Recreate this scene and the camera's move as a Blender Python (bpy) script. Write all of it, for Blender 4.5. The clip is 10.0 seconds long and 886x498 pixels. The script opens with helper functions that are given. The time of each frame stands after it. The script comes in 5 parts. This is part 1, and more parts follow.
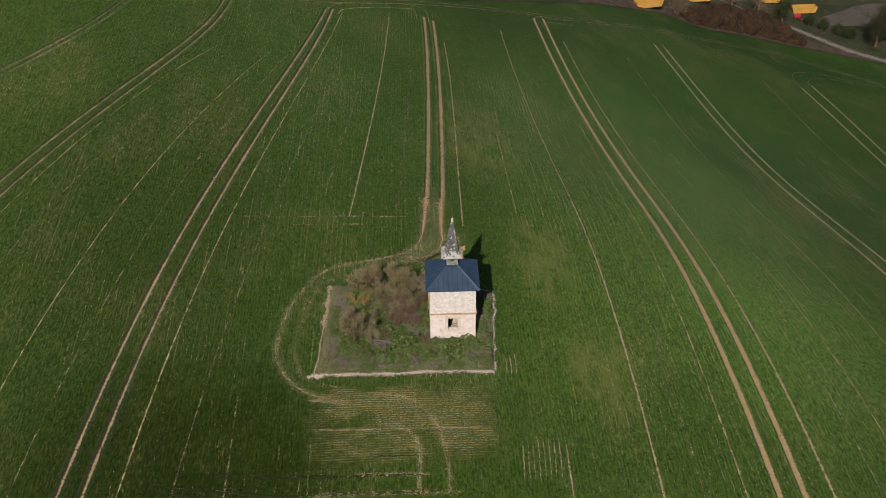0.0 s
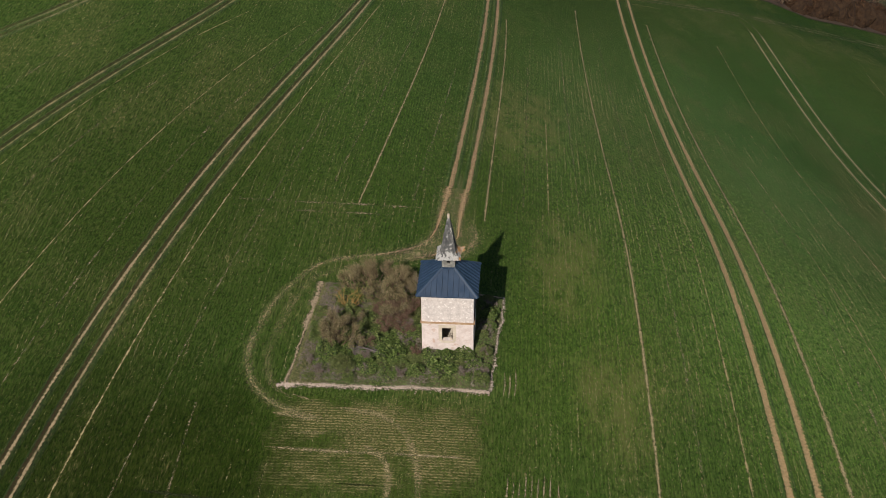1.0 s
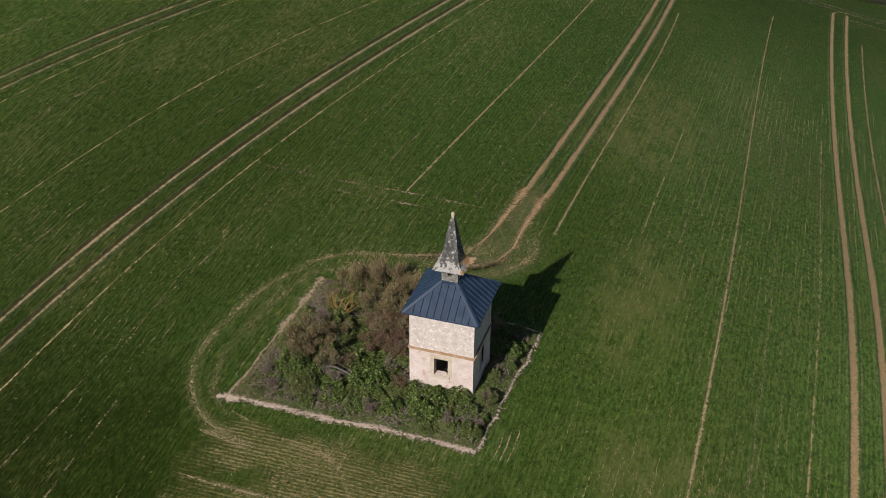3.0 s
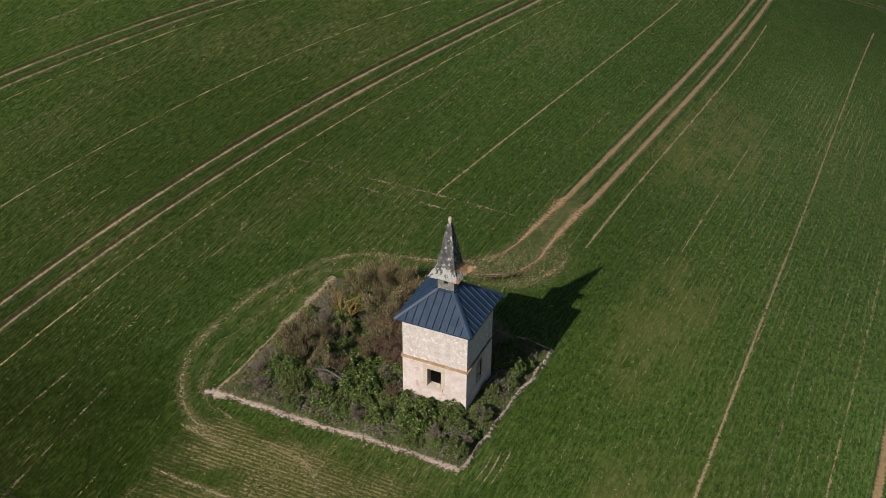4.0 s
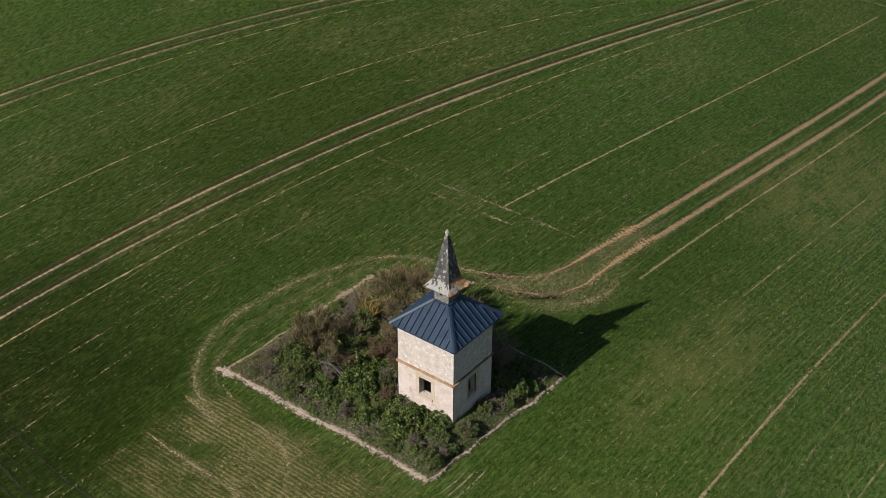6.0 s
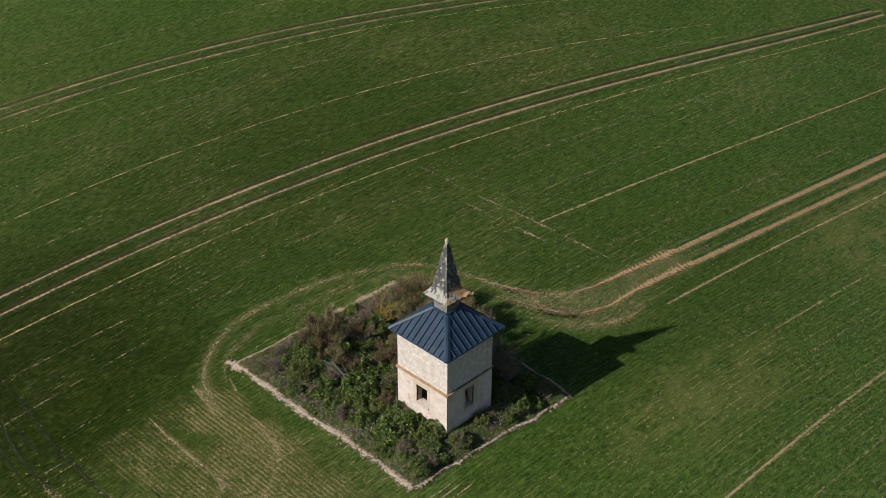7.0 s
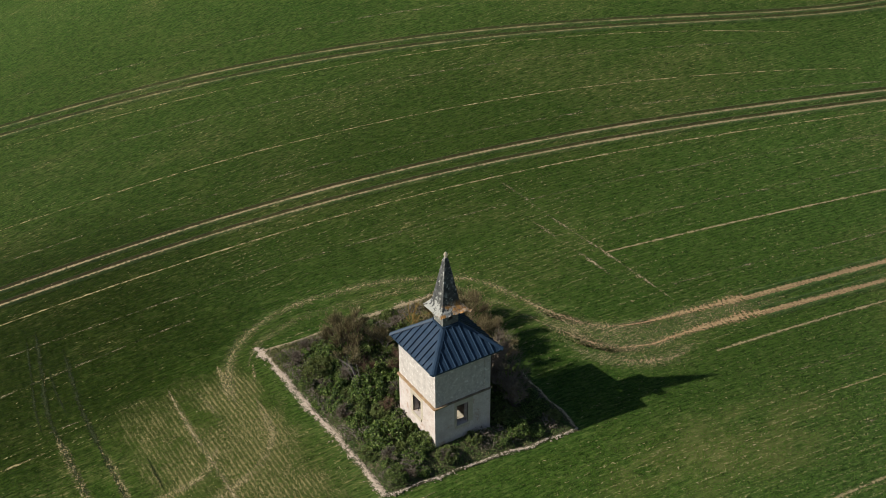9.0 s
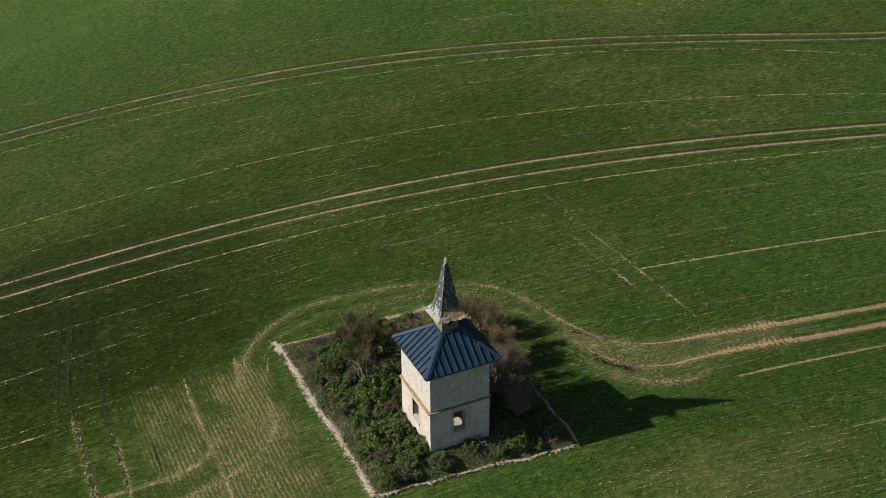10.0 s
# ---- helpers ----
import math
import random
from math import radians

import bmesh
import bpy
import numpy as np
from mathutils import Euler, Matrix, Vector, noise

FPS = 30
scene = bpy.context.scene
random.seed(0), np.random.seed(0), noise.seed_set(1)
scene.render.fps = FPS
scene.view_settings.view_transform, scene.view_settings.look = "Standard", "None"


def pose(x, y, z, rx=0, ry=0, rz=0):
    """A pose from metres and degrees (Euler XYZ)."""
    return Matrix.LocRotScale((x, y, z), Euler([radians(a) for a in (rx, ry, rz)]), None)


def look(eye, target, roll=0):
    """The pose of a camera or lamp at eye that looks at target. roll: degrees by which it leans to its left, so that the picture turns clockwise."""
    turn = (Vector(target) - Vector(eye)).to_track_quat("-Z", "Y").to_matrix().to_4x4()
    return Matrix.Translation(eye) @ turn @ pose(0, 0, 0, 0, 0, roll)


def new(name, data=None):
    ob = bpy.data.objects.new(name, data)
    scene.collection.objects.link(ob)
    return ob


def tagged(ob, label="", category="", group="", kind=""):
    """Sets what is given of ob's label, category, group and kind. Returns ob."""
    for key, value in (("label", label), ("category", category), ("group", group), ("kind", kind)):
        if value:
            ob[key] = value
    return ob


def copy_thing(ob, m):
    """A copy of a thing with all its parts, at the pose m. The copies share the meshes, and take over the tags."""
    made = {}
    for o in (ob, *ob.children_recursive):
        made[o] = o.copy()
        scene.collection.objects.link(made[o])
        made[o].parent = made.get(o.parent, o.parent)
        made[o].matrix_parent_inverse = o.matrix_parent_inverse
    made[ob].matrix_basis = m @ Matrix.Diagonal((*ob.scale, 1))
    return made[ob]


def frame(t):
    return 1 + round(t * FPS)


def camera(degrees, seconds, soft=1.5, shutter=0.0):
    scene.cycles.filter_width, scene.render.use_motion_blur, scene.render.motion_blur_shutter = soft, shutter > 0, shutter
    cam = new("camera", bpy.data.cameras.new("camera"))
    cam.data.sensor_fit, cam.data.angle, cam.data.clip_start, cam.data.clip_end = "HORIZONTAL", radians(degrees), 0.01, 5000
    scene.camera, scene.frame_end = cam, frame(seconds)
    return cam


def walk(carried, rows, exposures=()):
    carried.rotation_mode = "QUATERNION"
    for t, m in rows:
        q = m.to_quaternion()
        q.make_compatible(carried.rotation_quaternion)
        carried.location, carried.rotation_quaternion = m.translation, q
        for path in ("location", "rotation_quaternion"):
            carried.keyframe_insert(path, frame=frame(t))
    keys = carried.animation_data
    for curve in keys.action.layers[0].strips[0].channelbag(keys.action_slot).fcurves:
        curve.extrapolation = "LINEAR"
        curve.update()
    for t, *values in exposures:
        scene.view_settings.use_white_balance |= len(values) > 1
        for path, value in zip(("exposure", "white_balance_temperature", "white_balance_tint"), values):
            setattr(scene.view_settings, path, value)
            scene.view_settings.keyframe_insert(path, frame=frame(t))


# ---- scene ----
# the camera's way: a slow turn round the tower
cam = camera(41.0, 10.0, soft=0.8)
PATH = [
    (0, (-3.662, -86.262, 64.040), (-3.606, -84.583, 62.954), -0.31),
    (0.5, (0.511, -80.391, 60.903), (0.489, -78.718, 59.806), -0.06),
    (1, (5.261, -74.495, 57.858), (5.134, -72.834, 56.751), -0.64),
    (1.5, (9.072, -68.787, 54.778), (8.846, -67.139, 53.667), -0.77),
    (2, (12.188, -62.374, 51.520), (11.861, -60.745, 50.406), -0.26),
    (2.5, (14.411, -58.228, 48.496), (13.998, -56.610, 47.396), 0.32),
    (4, (21.942, -49.960, 44.719), (21.257, -48.429, 43.630), 0.45),
    (4.5, (24.891, -48.627, 45.090), (24.117, -47.139, 44.000), 0.39),
    (5, (27.821, -46.980, 45.125), (26.956, -45.542, 44.038), 0.33),
    (5.5, (30.337, -45.319, 45.613), (29.398, -43.932, 44.521), 0.30),
    (7, (38.145, -39.183, 44.902), (36.958, -37.973, 43.841), 0.14),
    (7.5, (40.301, -36.992, 44.918), (39.045, -35.848, 43.862), 0.07),
    (8, (42.613, -34.266, 44.981), (41.283, -33.203, 43.930), -0.15),
    (8.5, (44.593, -31.759, 44.892), (43.201, -30.773, 43.848), -0.35),
    (9, (46.515, -28.986, 44.759), (45.061, -28.085, 43.723), -0.38),
    (9.5, (48.137, -26.375, 44.643), (46.632, -25.554, 43.613), -0.55),
    (10, (49.766, -23.303, 44.544), (48.207, -22.578, 43.523), -0.60),
]
walk(cam, [(t, look(eye, target, roll)) for t, eye, target, roll in PATH], exposures=[(0.0, 0.08, 6500, 10), (2.5, 0.02, 6500, 12), (5.0, 0.06, 6500, 10), (8.0, 0.20, 6500, 5), (10.0, 0.24, 6500, 2)])

# ---- light ----
SUN_AZ, SUN_EL = math.atan2(-0.207, -0.978), radians(35.3)
world = bpy.data.worlds.new("sky")
scene.world = world
world.use_nodes = True
_sky = world.node_tree.nodes.new("ShaderNodeTexSky")
_sky.sky_type, _sky.sun_disc = "NISHITA", False
_sky.sun_elevation, _sky.sun_rotation = SUN_EL, SUN_AZ
world.node_tree.links.new(_sky.outputs[0], world.node_tree.nodes["Background"].inputs[0])
world.node_tree.nodes["Background"].inputs[1].default_value = 0.052
sun = new("sun", bpy.data.lights.new("sun", "SUN"))
sun.data.energy, sun.data.angle, sun.data.color = 4.2, radians(0.55), (1.0, 0.94, 0.86)
_to_sun = Vector((math.sin(SUN_AZ) * math.cos(SUN_EL), math.cos(SUN_AZ) * math.cos(SUN_EL), math.sin(SUN_EL)))
sun.rotation_mode = "QUATERNION"
sun.rotation_quaternion = _to_sun.to_track_quat("Z", "Y")
scene.view_settings.exposure = 0.0


# ---- material helpers ----
def material(name, rough=0.8, metal=0.0):
    m = bpy.data.materials.new(name)
    m.use_nodes = True
    nt = m.node_tree
    b = nt.nodes["Principled BSDF"]
    b.inputs["Roughness"].default_value, b.inputs["Metallic"].default_value = rough, metal
    b.inputs["Specular IOR Level"].default_value = 0.25
    b.inputs["Diffuse Roughness"].default_value = 0.3
    return m, nt, b


def put(nt, socket, value):
    if isinstance(value, bpy.types.NodeSocket):
        nt.links.new(value, socket)
    elif isinstance(value, (tuple, list)) and len(value) == 3 and socket.type == "RGBA":
        socket.default_value = (*value, 1)
    else:
        socket.default_value = value


def calc(nt, op, a, b=0.0, c=None, clamp=False):
    n = nt.nodes.new("ShaderNodeMath")
    n.operation, n.use_clamp = op, clamp
    put(nt, n.inputs[0], a)
    put(nt, n.inputs[1], b)
    if c is not None:
        put(nt, n.inputs[2], c)
    return n.outputs[0]


def grain(nt, vec, scale, detail=3.0, rough=0.55, warp=0.0):
    n = nt.nodes.new("ShaderNodeTexNoise")
    put(nt, n.inputs["Vector"], vec)
    for key, value in (("Scale", scale), ("Detail", detail), ("Roughness", rough), ("Distortion", warp)):
        n.inputs[key].default_value = value
    return n.outputs["Fac"]


def step(nt, fac, lo, hi, a=0.0, b=1.0):
    n = nt.nodes.new("ShaderNodeMapRange")
    n.interpolation_type = "SMOOTHSTEP"
    for key, value in ((0, fac), (1, lo), (2, hi), (3, a), (4, b)):
        put(nt, n.inputs[key], value)
    return n.outputs[0]


def blend(nt, fac, a, b, kind="MIX"):
    n = nt.nodes.new("ShaderNodeMix")
    n.data_type, n.blend_type = "RGBA", kind
    put(nt, n.inputs[0], fac)
    put(nt, n.inputs[6], a)
    put(nt, n.inputs[7], b)
    return n.outputs[2]


def place_of(nt, sx=1.0, sy=1.0, sz=1.0):
    g = nt.nodes.new("ShaderNodeNewGeometry")
    if (sx, sy, sz) == (1.0, 1.0, 1.0):
        return g.outputs["Position"]
    v = nt.nodes.new("ShaderNodeVectorMath")
    v.operation = "MULTIPLY"
    nt.links.new(g.outputs["Position"], v.inputs[0])
    v.inputs[1].default_value = (sx, sy, sz)
    return v.outputs[0]


def own_place(nt):
    return nt.nodes.new("ShaderNodeTexCoord").outputs["Object"]


def split(nt, vec):
    n = nt.nodes.new("ShaderNodeSeparateXYZ")
    nt.links.new(vec, n.inputs[0])
    return n.outputs


def relief(nt, b, h, strength=0.5, distance=0.05):
    n = nt.nodes.new("ShaderNodeBump")
    n.inputs["Strength"].default_value, n.inputs["Distance"].default_value = strength, distance
    nt.links.new(h, n.inputs["Height"])
    nt.links.new(n.outputs[0], b.inputs["Normal"])


def per_object(nt):
    return nt.nodes.new("ShaderNodeObjectInfo").outputs["Random"]


def per_island(nt):
    return nt.nodes.new("ShaderNodeNewGeometry").outputs["Random Per Island"]


# ---- materials ----
def pale_spot(nt, xyz, x, y, rx, ry):
    """1 in the middle of an oval stretch of the field, 0 outside it."""
    dx = calc(nt, "DIVIDE", calc(nt, "SUBTRACT", xyz[0], x), rx)
    dy = calc(nt, "DIVIDE", calc(nt, "SUBTRACT", xyz[1], y), ry)
    d = calc(nt, "ADD", calc(nt, "MULTIPLY", dx, dx), calc(nt, "MULTIPLY", dy, dy))
    return step(nt, d, 0.0, 1.0, 1.0, 0.0)


# lush and thin crop, with uneven field light in the tint: middle, reach and tint
FIELD_TINTS = [
    (-40.0, -27.0, 40.0, 80.0, (0.76, 0.74, 0.72)),
    (-24.0, -21.0, 19.0, 22.0, (0.55, 0.54, 0.46)),
    (-30.0, 27.0, 18.0, 50.0, (0.90, 0.88, 0.88)),
    (26.0, 54.0, 26.0, 80.0, (1.50, 1.45, 1.75)),
    (36.0, 27.0, 18.0, 50.0, (1.22, 1.22, 1.3)),
    (52.0, 88.0, 36.0, 80.0, (0.98, 1.16, 1.22)),
    (85.0, 195.0, 80.0, 34.0, (0.55, 0.70, 0.68)),
    (10.0, 1.0, 9.0, 18.0, (1.18, 1.15, 1.08)),
    (-4.0, 70.0, 30.0, 50.0, (1.14, 1.16, 1.2)),
    (-10.0, -17.0, 22.0, 14.0, (0.82, 0.82, 0.64)),
    (34.0, 0.0, 17.0, 26.0, (1.18, 1.2, 1.15)),
]


def tint_field(nt, colour, p, xyz):
    """The crop stands lush or thin by stretches; uneven light is tinted in as well."""
    drift = calc(nt, "MULTIPLY_ADD", grain(nt, p, 0.16, 4.0, 0.65), 10.0, -5.0)
    at = (calc(nt, "ADD", xyz[0], drift), calc(nt, "ADD", xyz[1], drift))
    for x, y, rx, ry, tone in FIELD_TINTS:
        colour = blend(nt, pale_spot(nt, at, x, y, rx, ry), colour, tone, "MULTIPLY")
    return colour


def crop_look(nt):
    """Young wheat: colour and relief, by the place in the field."""
    p = place_of(nt)
    xyz = split(nt, p)
    big = grain(nt, p, 0.045, 4.0, 0.6)
    mid = grain(nt, p, 0.33, 4.0, 0.6)
    fine = grain(nt, place_of(nt, 1.0, 0.6, 1.0), 5.0, 5.0, 0.75, 0.3)
    tuft = grain(nt, p, 11.0, 3.0, 0.7)
    green = blend(nt, step(nt, big, 0.36, 0.64), CROP_A, CROP_B)
    green = blend(nt, step(nt, mid, 0.4, 0.75, 0.0, 0.6), green, CROP_C)
    green = blend(nt, step(nt, fine, 0.37, 0.57, 0.78, 0.0), green, CROP_D)
    green = blend(nt, step(nt, tuft, 0.5, 0.66, 0.0, 0.6), green, CROP_E)
    green = blend(nt, step(nt, tuft, 0.34, 0.46, 0.55, 0.0), green, CROP_D)
    streak = grain(nt, place_of(nt, 1.0, 0.16, 1.0), 7.0, 4.0, 0.72)
    green = blend(nt, step(nt, streak, 0.36, 0.5, 0.55, 0.0), green, CROP_D)
    green = blend(nt, step(nt, streak, 0.52, 0.64, 0.0, 0.6), green, CROP_E)
    clump = grain(nt, place_of(nt, 1.0, 0.65, 1.0), 2.6, 3.0, 0.6)
    green = blend(nt, step(nt, clump, 0.34, 0.5, 0.28, 0.0), green, CROP_D)
    green = blend(nt, step(nt, clump, 0.52, 0.68, 0.0, 0.22), green, CROP_E)
    # drill rows
    row = calc(nt, "COSINE", calc(nt, "MULTIPLY", calc(nt, "ADD", calc(nt, "MULTIPLY_ADD", mid, 0.06, xyz[0]), 43.97), 2 * math.pi / 0.3))
    green = blend(nt, calc(nt, "MULTIPLY", step(nt, row, -0.9, 0.5, 0.26, 0.0), step(nt, grain(nt, p, 0.22, 3.0), 0.3, 0.6, 0.4, 1.0)), green, CROP_D)
    green = tint_field(nt, green, p, xyz)
    # paler, thinner stretches of the crop
    thin_at = calc(nt, "MAXIMUM", pale_spot(nt, xyz, 5.0, 48, 7, 17), calc(nt, "MAXIMUM", pale_spot(nt, xyz, 9.5, 14, 4.5, 12), pale_spot(nt, xyz, 13.0, -6, 4, 9)))
    thin_at = calc(nt, "MULTIPLY", thin_at, step(nt, grain(nt, place_of(nt, 1.0, 0.35, 1.0), 0.6, 4.0, 0.7), 0.35, 0.65))
    green = blend(nt, calc(nt, "MULTIPLY", thin_at, 0.5), green, (0.19, 0.185, 0.06))
    # straw left from the last harvest, in broken drill rows
    straw = grain(nt, place_of(nt, 2.2, 0.55, 1.0), 3.0, 4.0, 0.75)
    patch = calc(nt, "MAXIMUM", step(nt, grain(nt, place_of(nt, 1.0, 0.5, 1.0), 0.09, 4.0, 0.65), 0.48, 0.66), calc(nt, "MULTIPLY", thin_at, 1.3))
    fleck = calc(nt, "MULTIPLY", step(nt, straw, 0.56, 0.68), calc(nt, "MULTIPLY_ADD", patch, 0.75, 0.2))
    green = blend(nt, calc(nt, "MULTIPLY", patch, step(nt, streak, 0.44, 0.62, 0.05, 0.42)), green, (0.132, 0.132, 0.045))
    colour = blend(nt, calc(nt, "MULTIPLY", fleck, 0.8), green, STRAW)
    rise = calc(nt, "ADD", calc(nt, "MULTIPLY", fine, 1.0), calc(nt, "MULTIPLY", tuft, 0.5))
    return colour, rise, p, fine, tuft


CROP_A, CROP_B, CROP_C = (0.045, 0.099, 0.0142), (0.056, 0.110, 0.017), (0.070, 0.114, 0.0205)
CROP_D, CROP_E = (0.014, 0.029, 0.005), (0.130, 0.166, 0.042)
STRAW, SOIL = (0.34, 0.27, 0.12), (0.47, 0.318, 0.155)

CROP, _nt, _b = material("wheat_field", 0.85)
_c, _h, *_ = crop_look(_nt)
put(_nt, _b.inputs["Base Color"], _c)
_b.inputs["Diffuse Roughness"].default_value = 0.0
_b.inputs["Specular IOR Level"].default_value = 0.08
relief(_nt, _b, _h, 0.6, 0.08)


def lay_over(nt, b, mask):
    """Lets the ground below show wherever mask is 0."""
    clear, mix = nt.nodes.new("ShaderNodeBsdfTransparent"), nt.nodes.new("ShaderNodeMixShader")
    put(nt, mix.inputs[0], mask)
    nt.links.new(clear.outputs[0], mix.inputs[1])
    nt.links.new(b.outputs[0], mix.inputs[2])
    nt.links.new(mix.outputs[0], nt.nodes["Material Output"].inputs["Surface"])


def worn_strip(name, bare, ragged, tone=SOIL, breaks=0.3, sharp=0.12, size=1.0, lugs=0.0, solid=False, edge_shade=0.0, patchy=0.45):
    """Bare earth in the crop: full in the middle of the strip (u = 0), fraying out to its edges (u = 1)."""
    m, nt, b = material(name, 0.9)
    b.inputs["Diffuse Roughness"].default_value = 0.0
    if solid:
        colour, rise, p, fine, tuft = crop_look(nt)
    else:
        p = place_of(nt)
    uv = nt.nodes.new("ShaderNodeUVMap").outputs[0]
    u, run, _w = split(nt, uv)
    edge = calc(nt, "ABSOLUTE", u)
    clod = grain(nt, p, 4.5 / size, 3.0, 0.7)
    fleck = grain(nt, p, 12.0 / size, 2.0, 0.7)
    long = grain(nt, p, patchy, 4.0, 0.7)
    lift = calc(nt, "MULTIPLY_ADD", calc(nt, "SUBTRACT", clod, 0.5), ragged, calc(nt, "MULTIPLY", calc(nt, "SUBTRACT", long, 0.5), breaks))
    lift = calc(nt, "MULTIPLY_ADD", calc(nt, "SUBTRACT", fleck, 0.5), ragged, lift)
    if lugs:
        tread = calc(nt, "SINE", calc(nt, "MULTIPLY", calc(nt, "MULTIPLY_ADD", edge, 0.35, run), 2 * math.pi / 0.42))
        lift = calc(nt, "MULTIPLY_ADD", tread, lugs, lift)
    mask = step(nt, calc(nt, "SUBTRACT", calc(nt, "ADD", lift, bare), edge), -sharp, sharp)
    dirt = blend(nt, step(nt, clod, 0.3, 0.7), tuple(0.66 * v for v in tone), tone)
    dirt = blend(nt, step(nt, fleck, 0.5, 0.72, 0.0, 0.6), dirt, tuple(min(1, 1.4 * v) for v in tone))
    if solid:
        # shadow on the groove's u < 0 side, painted as a dark band
        if edge_shade:
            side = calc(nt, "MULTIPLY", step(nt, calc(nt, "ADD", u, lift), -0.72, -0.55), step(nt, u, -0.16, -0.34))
            colour = blend(nt, calc(nt, "MULTIPLY", side, edge_shade), colour, (0.045, 0.024, 0.012))
            mask = calc(nt, "MULTIPLY", mask, calc(nt, "SUBTRACT", 1.0, calc(nt, "MULTIPLY", side, edge_shade)))
        put(nt, b.inputs["Base Color"], blend(nt, mask, colour, dirt))
        relief(nt, b, calc(nt, "MULTIPLY", rise, calc(nt, "SUBTRACT", 1.25, mask)), 0.6, 0.08)
    else:
        put(nt, b.inputs["Base Color"], dirt)
        relief(nt, b, calc(nt, "ADD", clod, calc(nt, "MULTIPLY", fleck, 0.6)), 0.6, 0.06)
        lay_over(nt, b, mask)
    return m


def straw_strip(name, amount, tone=(0.33, 0.275, 0.135), size=1.0):
    """Scattered straw on the crop: thickest in the middle of the strip, single flecks towards its edges."""
    m, nt, b = material(name, 0.9)
    b.inputs["Diffuse Roughness"].default_value = 0.0
    p = place_of(nt)
    u = split(nt, nt.nodes.new("ShaderNodeUVMap").outputs[0])[0]
    env = step(nt, calc(nt, "ABSOLUTE", u), 0.1, 1.0, 1.0, 0.0)
    drift = step(nt, grain(nt, p, 0.55, 4.0, 0.7), 0.34, 0.62, 0.6, 1.08)
    cover = calc(nt, "MULTIPLY", calc(nt, "MULTIPLY", env, drift), amount)
    bit = grain(nt, p, 8.0 / size, 4.0, 0.75, 0.3)
    mask = step(nt, calc(nt, "ADD", bit, calc(nt, "MULTIPLY", cover, 0.26)), 0.58, 0.78)
    mask = calc(nt, "MULTIPLY", mask, step(nt, cover, 0.02, 0.3, 0.0, 0.85))
    stalk = blend(nt, step(nt, grain(nt, p, 17.0, 2.0, 0.7), 0.35, 0.65), tuple(0.6 * v for v in tone), tuple(1.25 * v for v in tone))
    put(nt, b.inputs["Base Color"], stalk)
    lay_over(nt, b, mask)
    return m


RUT = worn_strip("tramline_soil", 0.40, 0.5, SOIL, 0.40, 0.1, 1.0, 0.05, True)
RUT_MID = worn_strip("brown_tramline_soil", 0.27, 0.5, (0.44, 0.285, 0.155), 0.45, 0.1, 1.0, 0.05, True)
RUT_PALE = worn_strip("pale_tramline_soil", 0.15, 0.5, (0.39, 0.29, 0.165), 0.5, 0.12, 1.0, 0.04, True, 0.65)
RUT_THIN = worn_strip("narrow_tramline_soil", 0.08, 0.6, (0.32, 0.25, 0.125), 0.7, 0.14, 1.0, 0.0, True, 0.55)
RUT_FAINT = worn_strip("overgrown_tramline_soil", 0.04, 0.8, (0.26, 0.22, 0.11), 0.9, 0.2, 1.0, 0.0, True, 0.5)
RUT_FAR = worn_strip("far_tramline_soil", 0.29, 0.5, (0.38, 0.295, 0.155), 0.6, 0.14, 1.0, 0.0, True)
RUT_WIDE = worn_strip("worn_tramline_soil", 0.34, 1.4, (0.46, 0.305, 0.16), 0.8, 0.3, 0.8, 0.13)
SCUFF = worn_strip("scuffed_earth", -0.02, 2.0, (0.38, 0.285, 0.155), 1.6, 0.35, 0.8)
SEED_LINE = worn_strip("missed_row", 0.18, 1.4, (0.42, 0.34, 0.165), 2.2, 0.3, 0.8, patchy=1.1)
SEED_BARE = worn_strip("bare_missed_row", 0.30, 1.3, (0.38, 0.31, 0.155), 1.3, 0.3, 0.8, patchy=1.1)
FAINT = worn_strip("faint_missed_row", -0.12, 1.7, (0.36, 0.30, 0.17), 1.9, 0.4, 0.7, patchy=0.8)
TRAIL = straw_strip("straw_trail", 0.63, (0.35, 0.295, 0.145))
TRAIL_FAINT = straw_strip("faint_straw_trail", 0.45)
SWATH = straw_strip("thick_straw_swath", 0.66, (0.40, 0.32, 0.165))
# dark strip: the shade down in a wheel groove, laid on as colour
RUT_SHADED = worn_strip("shade_dark_wheel_rut", 0.28, 1.3, (0.028, 0.037, 0.010), 1.2, 0.35, 0.8)
SCATTER = straw_strip("scattered_straw", 0.5, (0.43, 0.35, 0.19), 0.9)
SCRAPE_FAINT = worn_strip("faintly_scraped_line", -0.14, 1.9, (0.40, 0.32, 0.19), 2.2, 0.35, 0.9)
SCRAPE = worn_strip("scraped_line", 0.05, 1.8, (0.42, 0.335, 0.20), 1.8, 0.35, 0.9)
BANK = worn_strip("pale_earth_bank", 0.30, 1.5, (0.55, 0.43, 0.34), 1.2, 0.22, 0.8)
BANK_SIDE = worn_strip("pale_broken_earth_bank", 0.12, 1.8, (0.58, 0.47, 0.37), 1.5, 0.25, 0.8)
BANK_THIN = worn_strip("broken_earth_bank", 0.34, 1.5, (0.37, 0.285, 0.18), 1.3, 0.3, 0.9)

